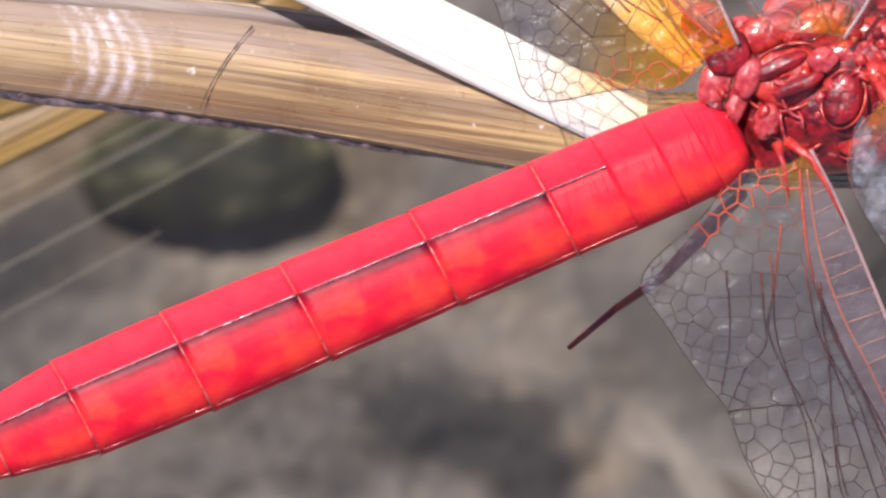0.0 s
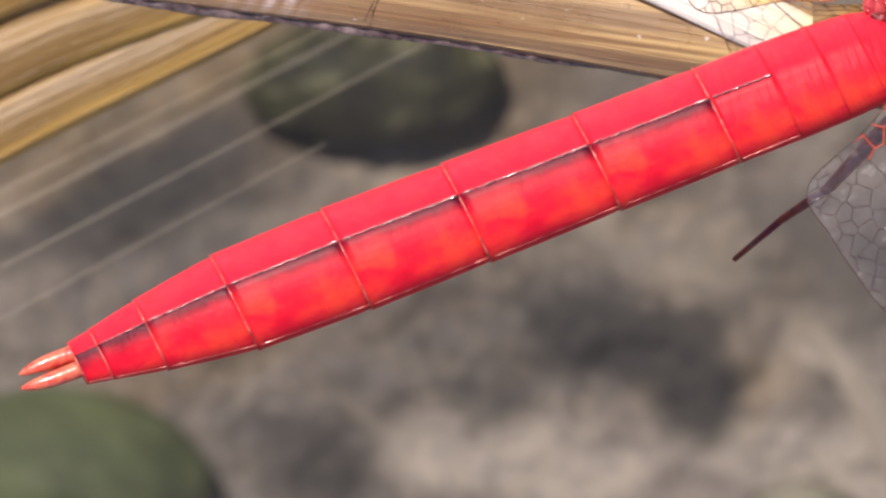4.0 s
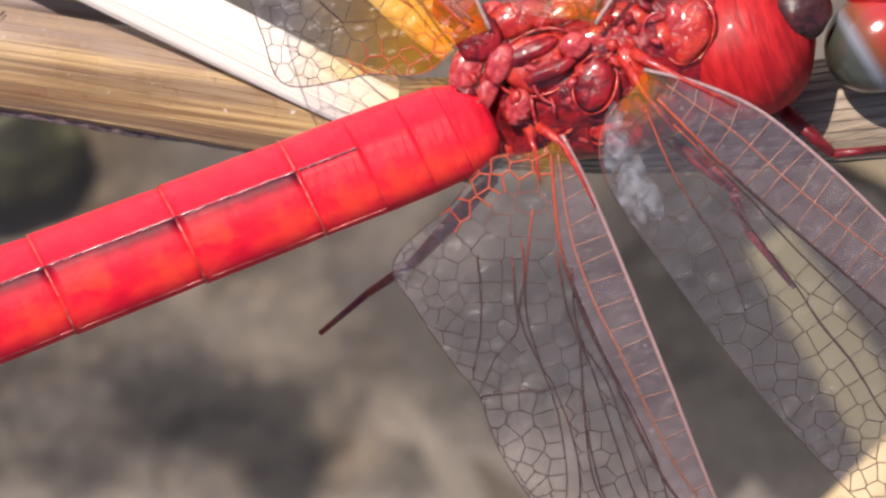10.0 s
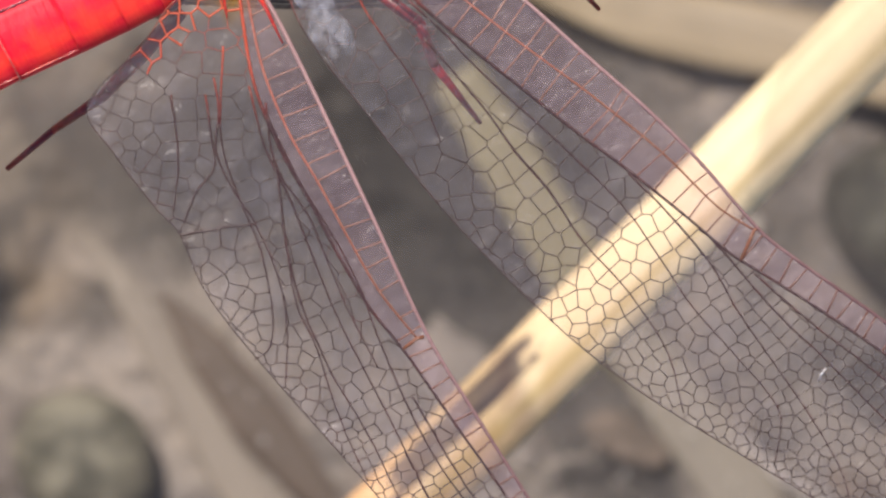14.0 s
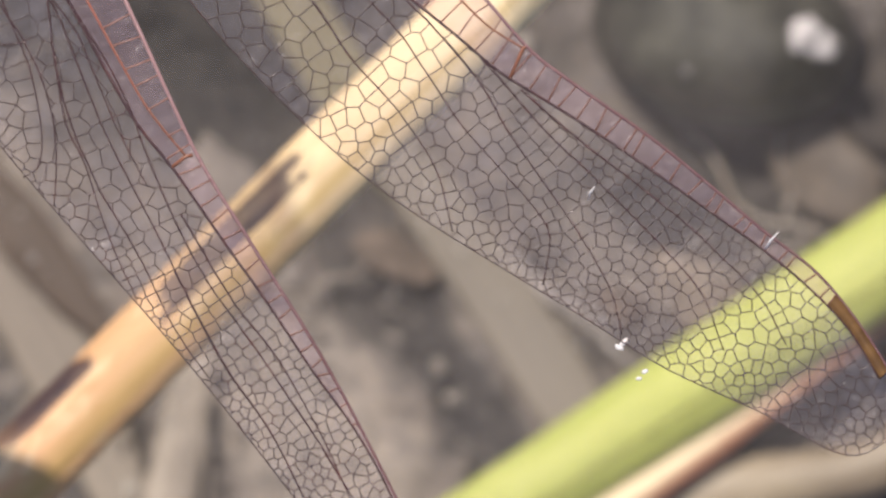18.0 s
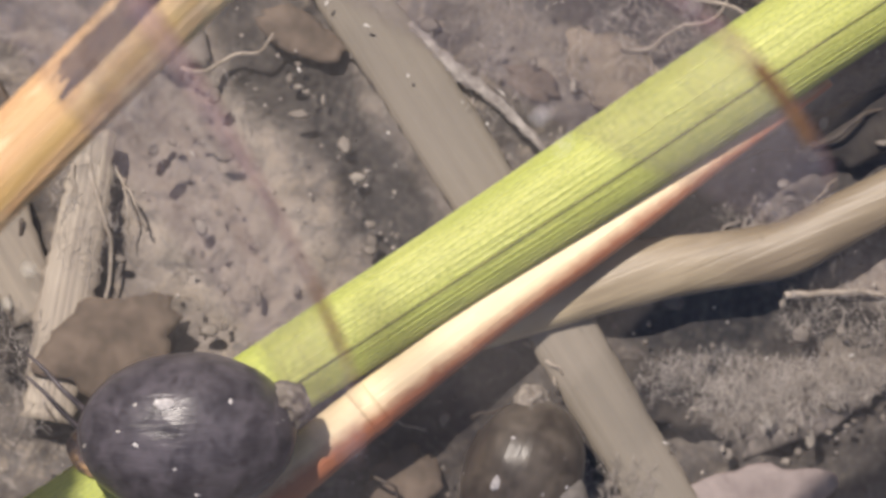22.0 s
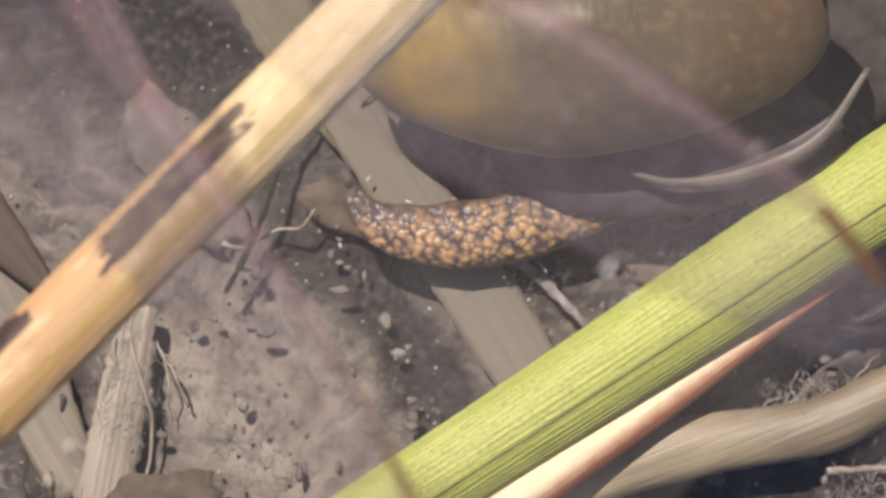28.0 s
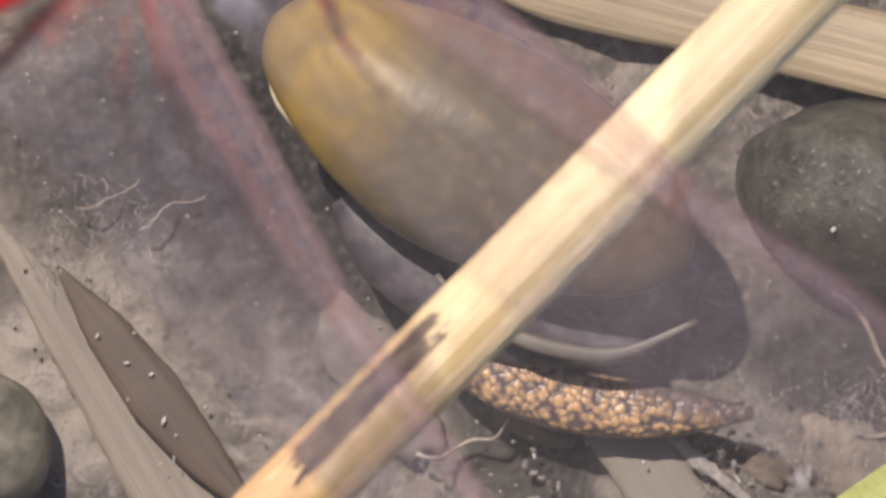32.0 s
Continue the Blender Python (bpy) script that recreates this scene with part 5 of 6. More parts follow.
# ---- wings ----
def mat_membrane(amber_to=0.0):
    """amber_to: how far from the root (mm) the amber patch reaches."""
    a = Mat("wing_membrane", rough=0.20, spec=0.6)
    cells = a.voronoi(0.62 * MM)
    w = a.noise(0.5 * MM, 4, 0.6)
    # lavender sheen of the sky, put into the membrane's diffuse colour
    a.color(a.ramp(w, (0.3, (0.36, 0.33, 0.38)), (0.7, (0.56, 0.52, 0.59))))
    a.bump(a.math("ADD", cells, a.math("MULTIPLY", w, 0.8)), 0.10 * MM, 1.0)
    co = a.tc.outputs["Object"]
    ln = a.t.nodes.new("ShaderNodeVectorMath")
    ln.operation = "LENGTH"
    a.link(co, ln.inputs[0])
    if amber_to:
        amber = a.span(a.math("ADD", ln.outputs["Value"], a.math("MULTIPLY", w, 2.0 * MM)), (amber_to * 0.5 + 0.6) * MM, (amber_to + 1.0) * MM, 1.0, 0.0)
        a.color(a.mix(amber, a.b.inputs["Base Color"].links[0].from_socket, (0.90, 0.44, 0.05)))
    # the base of the wing is cloudier than the tip
    clear = a.span(ln.outputs["Value"], 4 * MM, 18 * MM, 0.922, 0.930)
    if amber_to:
        clear = a.math("MULTIPLY", clear, a.span(ln.outputs["Value"], amber_to * 0.4 * MM, amber_to * MM, 0.93, 1.0))
    clear = a.math("SUBTRACT", clear, a.math("MULTIPLY", a.ramp(a.noise(1.5 * MM, 5, 0.7), (0.5, (0, 0, 0)), (0.72, (1, 1, 1))), 0.07), True)
    tr = a.see_through(clear)
    tint = a.ramp(a.span(a.math("ADD", ln.outputs["Value"], a.math("MULTIPLY", a.noise(1.2 * MM, 4), 1.6 * MM)), (amber_to * 0.35) * MM, (amber_to * 1.15 + 0.4) * MM), (0.0, (0.95, 0.42, 0.05)), (0.35, (0.97, 0.66, 0.20)), (0.62, (0.96, 0.84, 0.58)), (0.9, (0.96, 0.94, 0.93)))
    a.link(tint, tr.inputs[0])
    return a.m


def mat_vein(name, near, far, d0=3.5, d1=8.0):
    a = Mat(name, rough=0.3, spec=0.5, coat=0.25)
    a.bump(a.noise(0.12 * MM, 3, 0.6), 0.05 * MM, 1.0)
    ln = a.t.nodes.new("ShaderNodeVectorMath")
    ln.operation = "LENGTH"
    a.link(a.tc.outputs["Object"], ln.inputs[0])
    n = a.noise(0.8 * MM, 3)
    v = a.math("ADD", a.span(ln.outputs["Value"], d0 * MM, d1 * MM), a.math("MULTIPLY", a.math("SUBTRACT", n, 0.5), 0.4))
    a.color(a.ramp(v, (0.0, near), (1.0, far)))
    return a.m


MEMB = mat_membrane(1.5)
MEMB_AMBER = mat_membrane(5.5)
V_MAIN = mat_vein("vein_main", (0.46, 0.07, 0.03), (0.045, 0.020, 0.020), 1.8, 4.2)
V_LADDER = mat_vein("vein_ladder", (0.36, 0.12, 0.08), (0.20, 0.075, 0.035), 4, 11)
V_COSTA = mat_vein("vein_costa", (0.36, 0.22, 0.21), (0.13, 0.06, 0.06), 6, 18)
V_ROOT = mat_vein("vein_root", (0.56, 0.10, 0.04), (0.36, 0.035, 0.025), 2.0, 4.6)
V_NET = mat_vein("vein_net", (0.40, 0.075, 0.040), (0.050, 0.030, 0.028), 1.6, 3.2)
COSTAL_A = Mat("costal_skin", rough=0.22, spec=0.6)
COSTAL_A.color(COSTAL_A.ramp(COSTAL_A.noise(0.6 * MM, 4), (0.36, (0.34, 0.235, 0.26)), (0.66, (0.56, 0.44, 0.48))))
COSTAL_A.bump(COSTAL_A.noise(0.3 * MM, 3, 0.6), 0.10 * MM, 1.0)
COSTAL_A.see_through(0.88).inputs[0].default_value = (0.92, 0.86, 0.885, 1)
COSTAL = COSTAL_A.m
V_NET_FORE = mat_vein("vein_net_fore", (0.16, 0.095, 0.085), (0.050, 0.030, 0.028), 2.0, 7.0)
V_CROSS = mat_vein("vein_cross", (0.36, 0.19, 0.14), (0.16, 0.07, 0.045), 5, 16)
PTERO = mat_plain("wing_mark", (0.085, 0.042, 0.012), (0.15, 0.078, 0.022), 0.5, 0.35)


def inside(poly, p):
    x, y = p
    a = poly
    b = np.roll(poly, -1, 0)
    c = ((a[:, 1] > y) != (b[:, 1] > y)) & (x < (b[:, 0] - a[:, 0]) * (y - a[:, 1]) / (b[:, 1] - a[:, 1] + 1e-12) + a[:, 0])
    return bool(c.sum() % 2)


def voronoi_edges(seeds):
    """Edges of the cells round the seeds, each once."""
    out = {}
    for i, s in enumerate(seeds):
        d = np.linalg.norm(seeds - s, axis=1)
        near = np.argsort(d)[1:19]
        cell = [s + np.array(q) for q in ((-120, -120), (120, -120), (120, 120), (-120, 120))]
        for k in near:
            mid, nrm = (seeds[k] + s) / 2, seeds[k] - s
            side = [float(np.dot(q - mid, nrm)) for q in cell]
            nxt = []
            for a in range(len(cell)):
                b = (a + 1) % len(cell)
                if side[a] <= 0:
                    nxt.append(cell[a])
                if (side[a] < 0) != (side[b] < 0):
                    nxt.append(cell[a] + (cell[b] - cell[a]) * (side[a] / (side[a] - side[b])))
            cell = nxt
            if len(cell) < 3:
                break
        for a in range(len(cell)):
            p, q = cell[a], cell[(a + 1) % len(cell)]
            if 4 < np.linalg.norm(p - q) < 110:
                out[tuple(np.round((p + q) / 5).astype(int))] = (p, q)
    return list(out.values())


def nearest(line, p):
    return line[int(np.argmin(((line - p) ** 2).sum(1)))]


def wing(name, label, costa, trail, hinge, sub, rad, veins, node_at, ptero, seed, spacing, flip=False, dz=0.0, slope=0.0):
    """One wing from the run of its edges and main veins, in plan units; hinge is its root, node_at the corner of its front edge."""
    rng = np.random.RandomState(seed)
    N = 120
    C, T = catmull(costa, N), catmull(trail, N)
    poly = np.concatenate([C, T[::-1]])
    hz = 0.0222 + dz
    Cm, node = np.array(hinge, float), np.array(node_at, float)
    span_len = np.linalg.norm(C[-1] - Cm)
    node_r = np.linalg.norm(node - Cm)

    def mirror(p):
        if not flip:
            return p
        a = np.array([J_U, J_V], float)
        d = np.array([0.932, -0.362])
        r = np.array(p, float) - a
        return a + 2 * d * np.dot(r, d) - r + np.array([-72.0, -42.0])

    root = up(*mirror(hinge), hz)

    def pt(p, lift=0.0):
        r = np.linalg.norm(np.array(p) - Cm) / span_len
        return up(*mirror(p), hz + slope * r + lift * UNIT) - root

    # membrane, faintly corrugated
    bm = bmesh.new()
    nw = 24
    rows = []
    for i in range(N):
        rows.append([bm.verts.new(pt(C[i] * (1 - k / nw) + T[i] * (k / nw), 3.0 * math.sin(k * 1.9) * math.exp(-2.0 * k / nw))) for k in range(nw + 1)])
    for a, b in zip(rows, rows[1:]):
        for k in range(nw):
            bm.faces.new((a[k], a[k + 1], b[k + 1], b[k]))
    bmesh.ops.remove_doubles(bm, verts=bm.verts, dist=1e-7)
    ob = part(name, bm, MEMB_AMBER if flip and "hind" in name else MEMB, dragonfly, label, m=D_INV @ Matrix.Translation(root))

    def bar(pts, r0, r1, name_, mat_, seg=5):
        bmv = bmesh.new()
        tube(bmv, [pt(p, 2.0) for p in pts], list(np.linspace(r0, r1, len(pts)) * UNIT), seg)
        return part(name_, bmv, mat_, ob)

    bar(C[:-1], 4.4, 2.4, "front_edge", V_COSTA)
    bar(T[2:], 1.2, 1.3, "rear_edge", V_NET)
    S, R = catmull(sub, 60), catmull(rad, 90)
    # the stiffer, rosy skin between the front edge and the first vein
    bmv = bmesh.new()
    rows = [[bmv.verts.new(pt(c * (1 - f) + nearest(R, c) * f, 2.4)) for f in (0.03, 0.35, 0.68, 0.98)] for c in C[4:-8]]
    for a, b in zip(rows, rows[1:]):
        for k in range(3):
            bmv.faces.new((a[k], a[k + 1], b[k + 1], b[k]))
    part("costal_field", bmv, COSTAL, ob, "rosy stiff skin along the front edge")
    bar(S, 2.6 if "hind" in name else 2.0, 2.0, "main_vein", V_LADDER)
    bar(R, 3.2, 2.0, "main_vein", V_MAIN)
    lines = [catmull(v, 60) for v in veins]
    for ln in lines:
        wob = np.cumsum(rng.randn(len(ln), 2) * 0.35, 0)
        bar(ln + wob - np.linspace(0, 1, len(ln))[:, None] * wob[-1], 2.0, 1.2, "main_vein", V_MAIN)
    # ladder of cross veins along the front edge, to the corner and beyond it
    s = 70.0
    while s < span_len * 0.97:
        mid = R[int(np.argmin(np.abs(np.linalg.norm(R - Cm, axis=1) - s)))]
        if s < node_r - 12:
            q = nearest(S, mid)
            bar([q, nearest(C, q)] if "hind" in name else [mid, q, nearest(C, q)], 1.5, 1.3, "cross_vein", V_CROSS, 4)
            s += 34 + 14 * rng.rand()
        else:
            if np.linalg.norm(mid - nearest(C, mid)) > 9:
                bar([mid, nearest(C, mid)], 1.7, 1.5, "cross_vein", V_CROSS, 4)
            s += 26 + 12 * rng.rand()
    bar([node, nearest(S, node + (node - nearest(T, node)) * -0.02), nearest(R, node)], 4.0, 3.0, "wing_node", V_LADDER)
    # the net of small cells: rows of seeds on both sides of each vein, the rest strewn evenly
    ladder = np.concatenate([C, R[::-1]])
    keep = np.zeros((4000, 2))
    n = 0

    def size(p):
        r = np.linalg.norm(p - Cm) / span_len
        if r < 0.30 and "hind" in name and np.min(((T[:34] - p) ** 2).sum(1)) < 70 ** 2:
            return 23.0
        rim = 0.78 if r > 0.3 and np.min(((T - p) ** 2).sum(1)) < 70 ** 2 else 1.0
        return spacing * rim * (1.45 - 0.85 * min(1.0, r * 1.5) if r < 0.667 else 0.62)

    def add(p, gap):
        nonlocal n
        if n == 0 or np.min(((keep[:n] - p) ** 2).sum(1)) > gap * gap:
            keep[n] = p
            n += 1
            return True
        return False

    for ln in lines + [R]:
        run = 0.0
        for a, b in zip(ln, ln[1:]):
            d = b - a
            run += np.linalg.norm(d)
            sp = size(a)
            if run > sp:
                run = 0.0
                nrm = np.array([-d[1], d[0]]) / (np.linalg.norm(d) + 1e-9)
                for sg in (-1, 1):
                    add(a + nrm * sg * sp * 0.48, sp * 0.72)
    fixed = n
    lo, hi = poly.min(0) - 40, poly.max(0) + 40
    for p in lo + rng.rand(26000, 2) * (hi - lo):
        if np.min(np.abs(poly - p).max(1)) > 40 and not inside(poly, p):
            continue
        add(p, size(p))
    cloud = lo + rng.rand(9000, 2) * (hi - lo)
    for _ in range(2):
        own = np.concatenate([np.argmin(((c[:, None, :] - keep[None, :n, :]) ** 2).sum(2), 1) for c in np.array_split(cloud, 12)])
        for k in range(fixed, n):
            mine = cloud[own == k]
            if len(mine) > 3:
                keep[k] = 0.5 * keep[k] + 0.5 * mine.mean(0)
    veins_all = np.concatenate(lines + [R])
    bmv, bmr = bmesh.new(), bmesh.new()
    for p, q in voronoi_edges(keep[:n]):
        ip, iq = inside(poly, p), inside(poly, q)
        if not (ip or iq):
            continue
        if ip != iq:
            a, b = (p, q) if ip else (q, p)
            for _ in range(7):
                m = (a + b) / 2
                a, b = (m, b) if inside(poly, m) else (a, m)
            p, q = (p, a) if ip else (q, a)
        mid = (p + q) / 2
        if inside(ladder, mid):
            continue
        # an edge that runs along a vein is the vein itself
        near3 = [np.min(((veins_all - w) ** 2).sum(1)) for w in (p, q)]
        if max(near3) < 30:
            continue
        near = np.linalg.norm(mid - Cm)
        root_net = near < 230 and "hind" in name and np.min(((T[:40] - mid) ** 2).sum(1)) < 52 ** 2
        w = (1.3 if flip else 1.9) if root_net else 0.72 if near < 0.24 * span_len else 1.05
        tube(bmr if root_net else bmv, [pt(p, 1), pt(q, 1)], w * UNIT, 4, caps=False)
    tagged(part("vein_net", bmv, V_NET if "hind" in name else V_NET_FORE, ob, "fine net of dark veins"), kind="stuff")
    if "hind" in name:
        tagged(part("root_net", bmr, V_ROOT, ob, "coarse orange-red net at the wing root"), kind="stuff")
    # coloured mark near the tip
    bmv = bmesh.new()
    a0, a1 = ptero
    ks = range(int(a0 * N), int(a1 * N) + 1)
    lo_, hi_ = [[], []], [[], []]
    for j, k in enumerate(ks):
        c, r = C[k], nearest(R, C[k])
        if np.linalg.norm(r - c) < 17:
            back = nearest(T, c) - c
            r = c + back / (np.linalg.norm(back) + 1e-9) * 17 * math.sin(math.pi * (0.12 + 0.76 * j / len(ks)))
        for h, z in ((0, -2), (1, 4)):
            lo_[h].append(bmv.verts.new(pt(c * 0.92 + r * 0.08, z)))
            hi_[h].append(bmv.verts.new(pt(c * 0.06 + r * 0.94, z)))
    for k in range(len(lo_[0]) - 1):
        bmv.faces.new((lo_[1][k], lo_[1][k + 1], hi_[1][k + 1], hi_[1][k]))
        bmv.faces.new((lo_[0][k], hi_[0][k], hi_[0][k + 1], lo_[0][k + 1]))
        bmv.faces.new((lo_[0][k], lo_[0][k + 1], lo_[1][k + 1], lo_[1][k]))
        bmv.faces.new((hi_[0][k], hi_[1][k], hi_[1][k + 1], hi_[0][k + 1]))
    part("wing_mark", bmv, PTERO, ob, "brown wing mark near the tip")
    return ob


HW_C = [(590, 95), (640, 180), (700, 300), (800, 512), (906, 740), (1002, 898), (1130, 1104), (1246, 1323), (1318, 1480), (1342, 1620), (1338, 1682)]
HW_T = [(545, 130), (463, 146), (403, 226), (305, 335), (352, 420), (425, 515), (468, 562), (505, 648), (555, 722), (650, 835), (896, 1118), (1146, 1440), (1270, 1640), (1338, 1682)]
HW_SC = [(585, 130), (615, 270), (663, 386), (713, 471), (773, 581), (823, 666), (888, 747)]
HW_R = [(572, 130), (598, 290), (645, 410), (697, 503), (752, 605), (806, 695), (866, 770), (960, 905), (1030, 1003), (1110, 1123), (1190, 1235), (1250, 1345), (1300, 1470)]
HW_V = [
    [(610, 330), (680, 470), (745, 575), (790, 665), (815, 735), (870, 865), (930, 975), (1010, 1085), (1070, 1175), (1127, 1261), (1220, 1420), (1290, 1560)],
    [(590, 300), (620, 410), (660, 495), (700, 595), (740, 695), (790, 795), (850, 915), (900, 1015), (960, 1125), (1040, 1240), (1120, 1400)],
    [(650, 545), (680, 675), (730, 795), (800, 915), (870, 1055), (930, 1140)],
    [(640, 440), (670, 665), (710, 765), (755, 895), (800, 1000)],
    [(545, 230), (540, 395), (570, 495), (610, 595), (630, 695), (625, 765), (600, 785)],
    [(528, 286), (538, 346), (533, 416), (563, 486), (603, 546), (643, 646), (658, 746), (655, 835)],
    [(513, 316), (523, 386), (530, 446), (493, 496), (468, 561)],
    [(470, 564), (533, 551), (600, 546)],
    [(453, 316), (463, 436), (458, 520)],
    [(620, 330), (638, 440), (700, 540), (768, 700), (820, 800)],
    [(880, 850), (970, 1000), (1060, 1120), (1150, 1290), (1200, 1400)],
]
FW_C = [(735, -20), (830, 0), (943, 46), (1063, 136), (1180, 240), (1300, 346), (1390, 436), (1492, 553), (1560, 608), (1707, 711), (1807, 791), (1907, 876), (2007, 955), (2090, 1058), (2150, 1165), (2152, 1235)]
FW_T = [(720, 10), (672, 70), (662, 140), (702, 225), (800, 350), (940, 525), (1107, 698), (1227, 801), (1327, 870), (1457, 950), (1607, 1041), (1737, 1122), (1907, 1201), (2060, 1276), (2152, 1235)]
FW_SC = [(775, 5), (900, 86), (985, 158), (1073, 226), (1193, 314), (1303, 402), (1350, 445), (1420, 514), (1485, 556)]
FW_R = [(760, 30), (883, 146), (993, 240), (1073, 304), (1163, 376), (1263, 450), (1370, 536), (1440, 595), (1507, 637), (1607, 700), (1707, 768), (1807, 838), (1907, 910), (1987, 976), (2060, 1052), (2115, 1140)]
FW_V = [
    [(1400, 560), (1457, 625), (1527, 705), (1607, 781), (1687, 861), (1757, 935), (1807, 1001), (1840, 1090)],
    [(790, 75), (913, 186), (1023, 296), (1143, 406), (1253, 516), (1313, 600), (1367, 681), (1437, 761), (1507, 841), (1532, 891), (1520, 975)],
    [(1263, 455), (1327, 521), (1407, 616), (1457, 701), (1520, 790), (1590, 890), (1640, 980), (1660, 1062)],
    [(900, 215), (1000, 330), (1063, 416), (1123, 486), (1183, 576), (1263, 666), (1333, 776), (1360, 880)],
    [(1480, 628), (1580, 715), (1700, 808), (1800, 890), (1900, 990), (1950, 1080)],
    [(740, 50), (800, 170), (880, 290), (930, 400)],
]
wing_l = "clear {} wing with dark veins"
hind_r = wing("hind_wing", wing_l.format("hind") + " and amber base", HW_C, HW_T, (570, 110), HW_SC, HW_R, HW_V, (900, 745), (0.80, 0.905), 5, 27, slope=-0.0015)
fore_r = wing("fore_wing", wing_l.format("fore"), FW_C, FW_T, (715, 5), FW_SC, FW_R, FW_V, (1490, 553), (0.855, 0.94), 6, 30, dz=0.0004, slope=-0.0012)
hind_l = wing("hind_wing", wing_l.format("hind") + " and amber base", HW_C, HW_T, (570, 110), HW_SC, HW_R, HW_V, (900, 745), (0.80, 0.905), 7, 27, flip=True, slope=-0.0015)
fore_l = wing("fore_wing", wing_l.format("fore"), FW_C, FW_T, (715, 5), FW_SC, FW_R, FW_V, (1490, 553), (0.855, 0.94), 8, 32, flip=True, dz=0.0004, slope=-0.0012)
for ob, deg in ((hind_l, 13.0), (fore_l, 4.0)):
    ob.matrix_basis = Matrix.Translation(ob.matrix_basis.translation) @ Matrix.Rotation(radians(deg), 4, "Z")


def wing_glints():
    """White flecks shaped in place of glints, and a loose bristle, on the fore wing."""
    m = mat_plain("glint_bristle_white", (0.6, 0.57, 0.55), (0.8, 0.78, 0.76), 0.3, 0.3)
    root = Matrix.Translation(dragonfly.matrix_world.translation) @ REST_FORE
    inv = root.inverted()
    for k, (u, v, a, b, rot) in enumerate(((1664, 1076, 10, 5, 40), (1690, 1140, 6, 3, 0), (1655, 1085, 9, 4, -30), (1700, 1128, 6, 4, 20))):
        bm = bmesh.new()
        blob(bm, a * UNIT, b * UNIT, 3 * UNIT, 0.4, 2.5, k, 12, 8)
        part("fleck", bm, m, fore_r, "small white fleck standing for a glint", m=inv @ Matrix.Translation(up(u, v, 0.02165)) @ Matrix.Rotation(radians(rot), 4, "Z"))
    for u0, v0, u1, v1 in ((1913, 912, 1938, 880), (1600, 822, 1612, 800)):
        bm = bmesh.new()
        tube(bm, [inv @ up(u0, v0, 0.0216), inv @ up((u0 + u1) / 2 - 3, (v0 + v1) / 2, 0.0219), inv @ up(u1, v1, 0.0222)], [2.2 * UNIT, 1.8 * UNIT, 0.8 * UNIT], 6)
        part("bristle", bm, m, fore_r)


REST_FORE = fore_r.matrix_basis.copy()


def crumpled_base():
    """Crumpled, glistening skin at the rear of the fore wing's root."""
    a = Mat("crumpled_skin", rough=0.12, spec=0.8, coat=1.0)
    a.color(a.ramp(a.noise(0.3 * MM, 4), (0.4, (0.30, 0.30, 0.34)), (0.6, (0.72, 0.72, 0.78))))
    a.bump(a.noise(0.22 * MM, 4, 0.6, 1.0), 0.2 * MM, 1.0)
    a.see_through(a.span(a.noise(0.5 * MM, 4), 0.35, 0.65, 0.985, 0.78))
    inv = (Matrix.Translation(dragonfly.matrix_world.translation) @ REST_FORE).inverted()
    for k, (u, v, ru, rv, rot) in enumerate(((708, 150, 30, 62, 28), (735, 205, 34, 46, 40), (688, 95, 20, 50, 5))):
        bm = bmesh.new()
        blob(bm, ru * UNIT, rv * UNIT, 9 * UNIT, 0.35, 2.6, 60 + k, 26, 16)
        part("membranule", bm, a.m, fore_r, "crumpled whitish skin at the wing root", m=inv @ Matrix.Translation(up(u, v, 0.02255)) @ Matrix.Rotation(radians(rot), 4, "Z"))


crumpled_base()
wing_glints()


# ---- snails ----
def mat_mottle():
    """Dark snail skin with coarse golden grains, thickest along the outer edge."""
    a = Mat("snail_skin", rough=0.36, spec=0.4)
    n = a.noise(0.9 * MM, 4)
    warp = a.node("ShaderNodeTexNoise", Scale=1 / (0.35 * MM), Detail=3.0)
    a.link(a.tc.outputs["Object"], warp.inputs["Vector"])
    bend = a.t.nodes.new("ShaderNodeVectorMath")
    bend.operation = "MULTIPLY_ADD"
    a.link(warp.outputs["Color"], bend.inputs[0])
    bend.inputs[1].default_value = (0.35 * MM, 0.35 * MM, 0.1 * MM)
    a.link(a.tc.outputs["Object"], bend.inputs[2])
    v = a.voronoi(0.25 * MM, bend.outputs[0])
    c = a.ramp(n, (0.35, (0.05, 0.038, 0.045)), (0.7, (0.13, 0.095, 0.09)))
    L_ = 13.3 * MM * spread(0.003)
    edge = a.span(a.math("ADD", a.axis(1), a.math("MULTIPLY", a.math("SUBTRACT", n, 0.5), 0.09 * L_)), 0.045 * L_, -0.03 * L_, 0.10, 1.0)
    gold = a.ramp(a.math("ADD", v, a.math("MULTIPLY", a.math("SUBTRACT", n, 0.5), 0.5)), (0.30, (1, 1, 1)), (0.72, (0, 0, 0)))
    c = a.mix(a.math("MULTIPLY", edge, gold), c, (0.50, 0.31, 0.16))
    a.color(c)
    a.bump(a.math("MULTIPLY", v, -1.0), 0.10 * MM, 0.75)
    return a.m


SKIN = mat_mottle()


MANTLE = mat_plain("snail_mantle", (0.026, 0.021, 0.027), (0.085, 0.070, 0.080), 0.7, 0.5, bump=0.08)


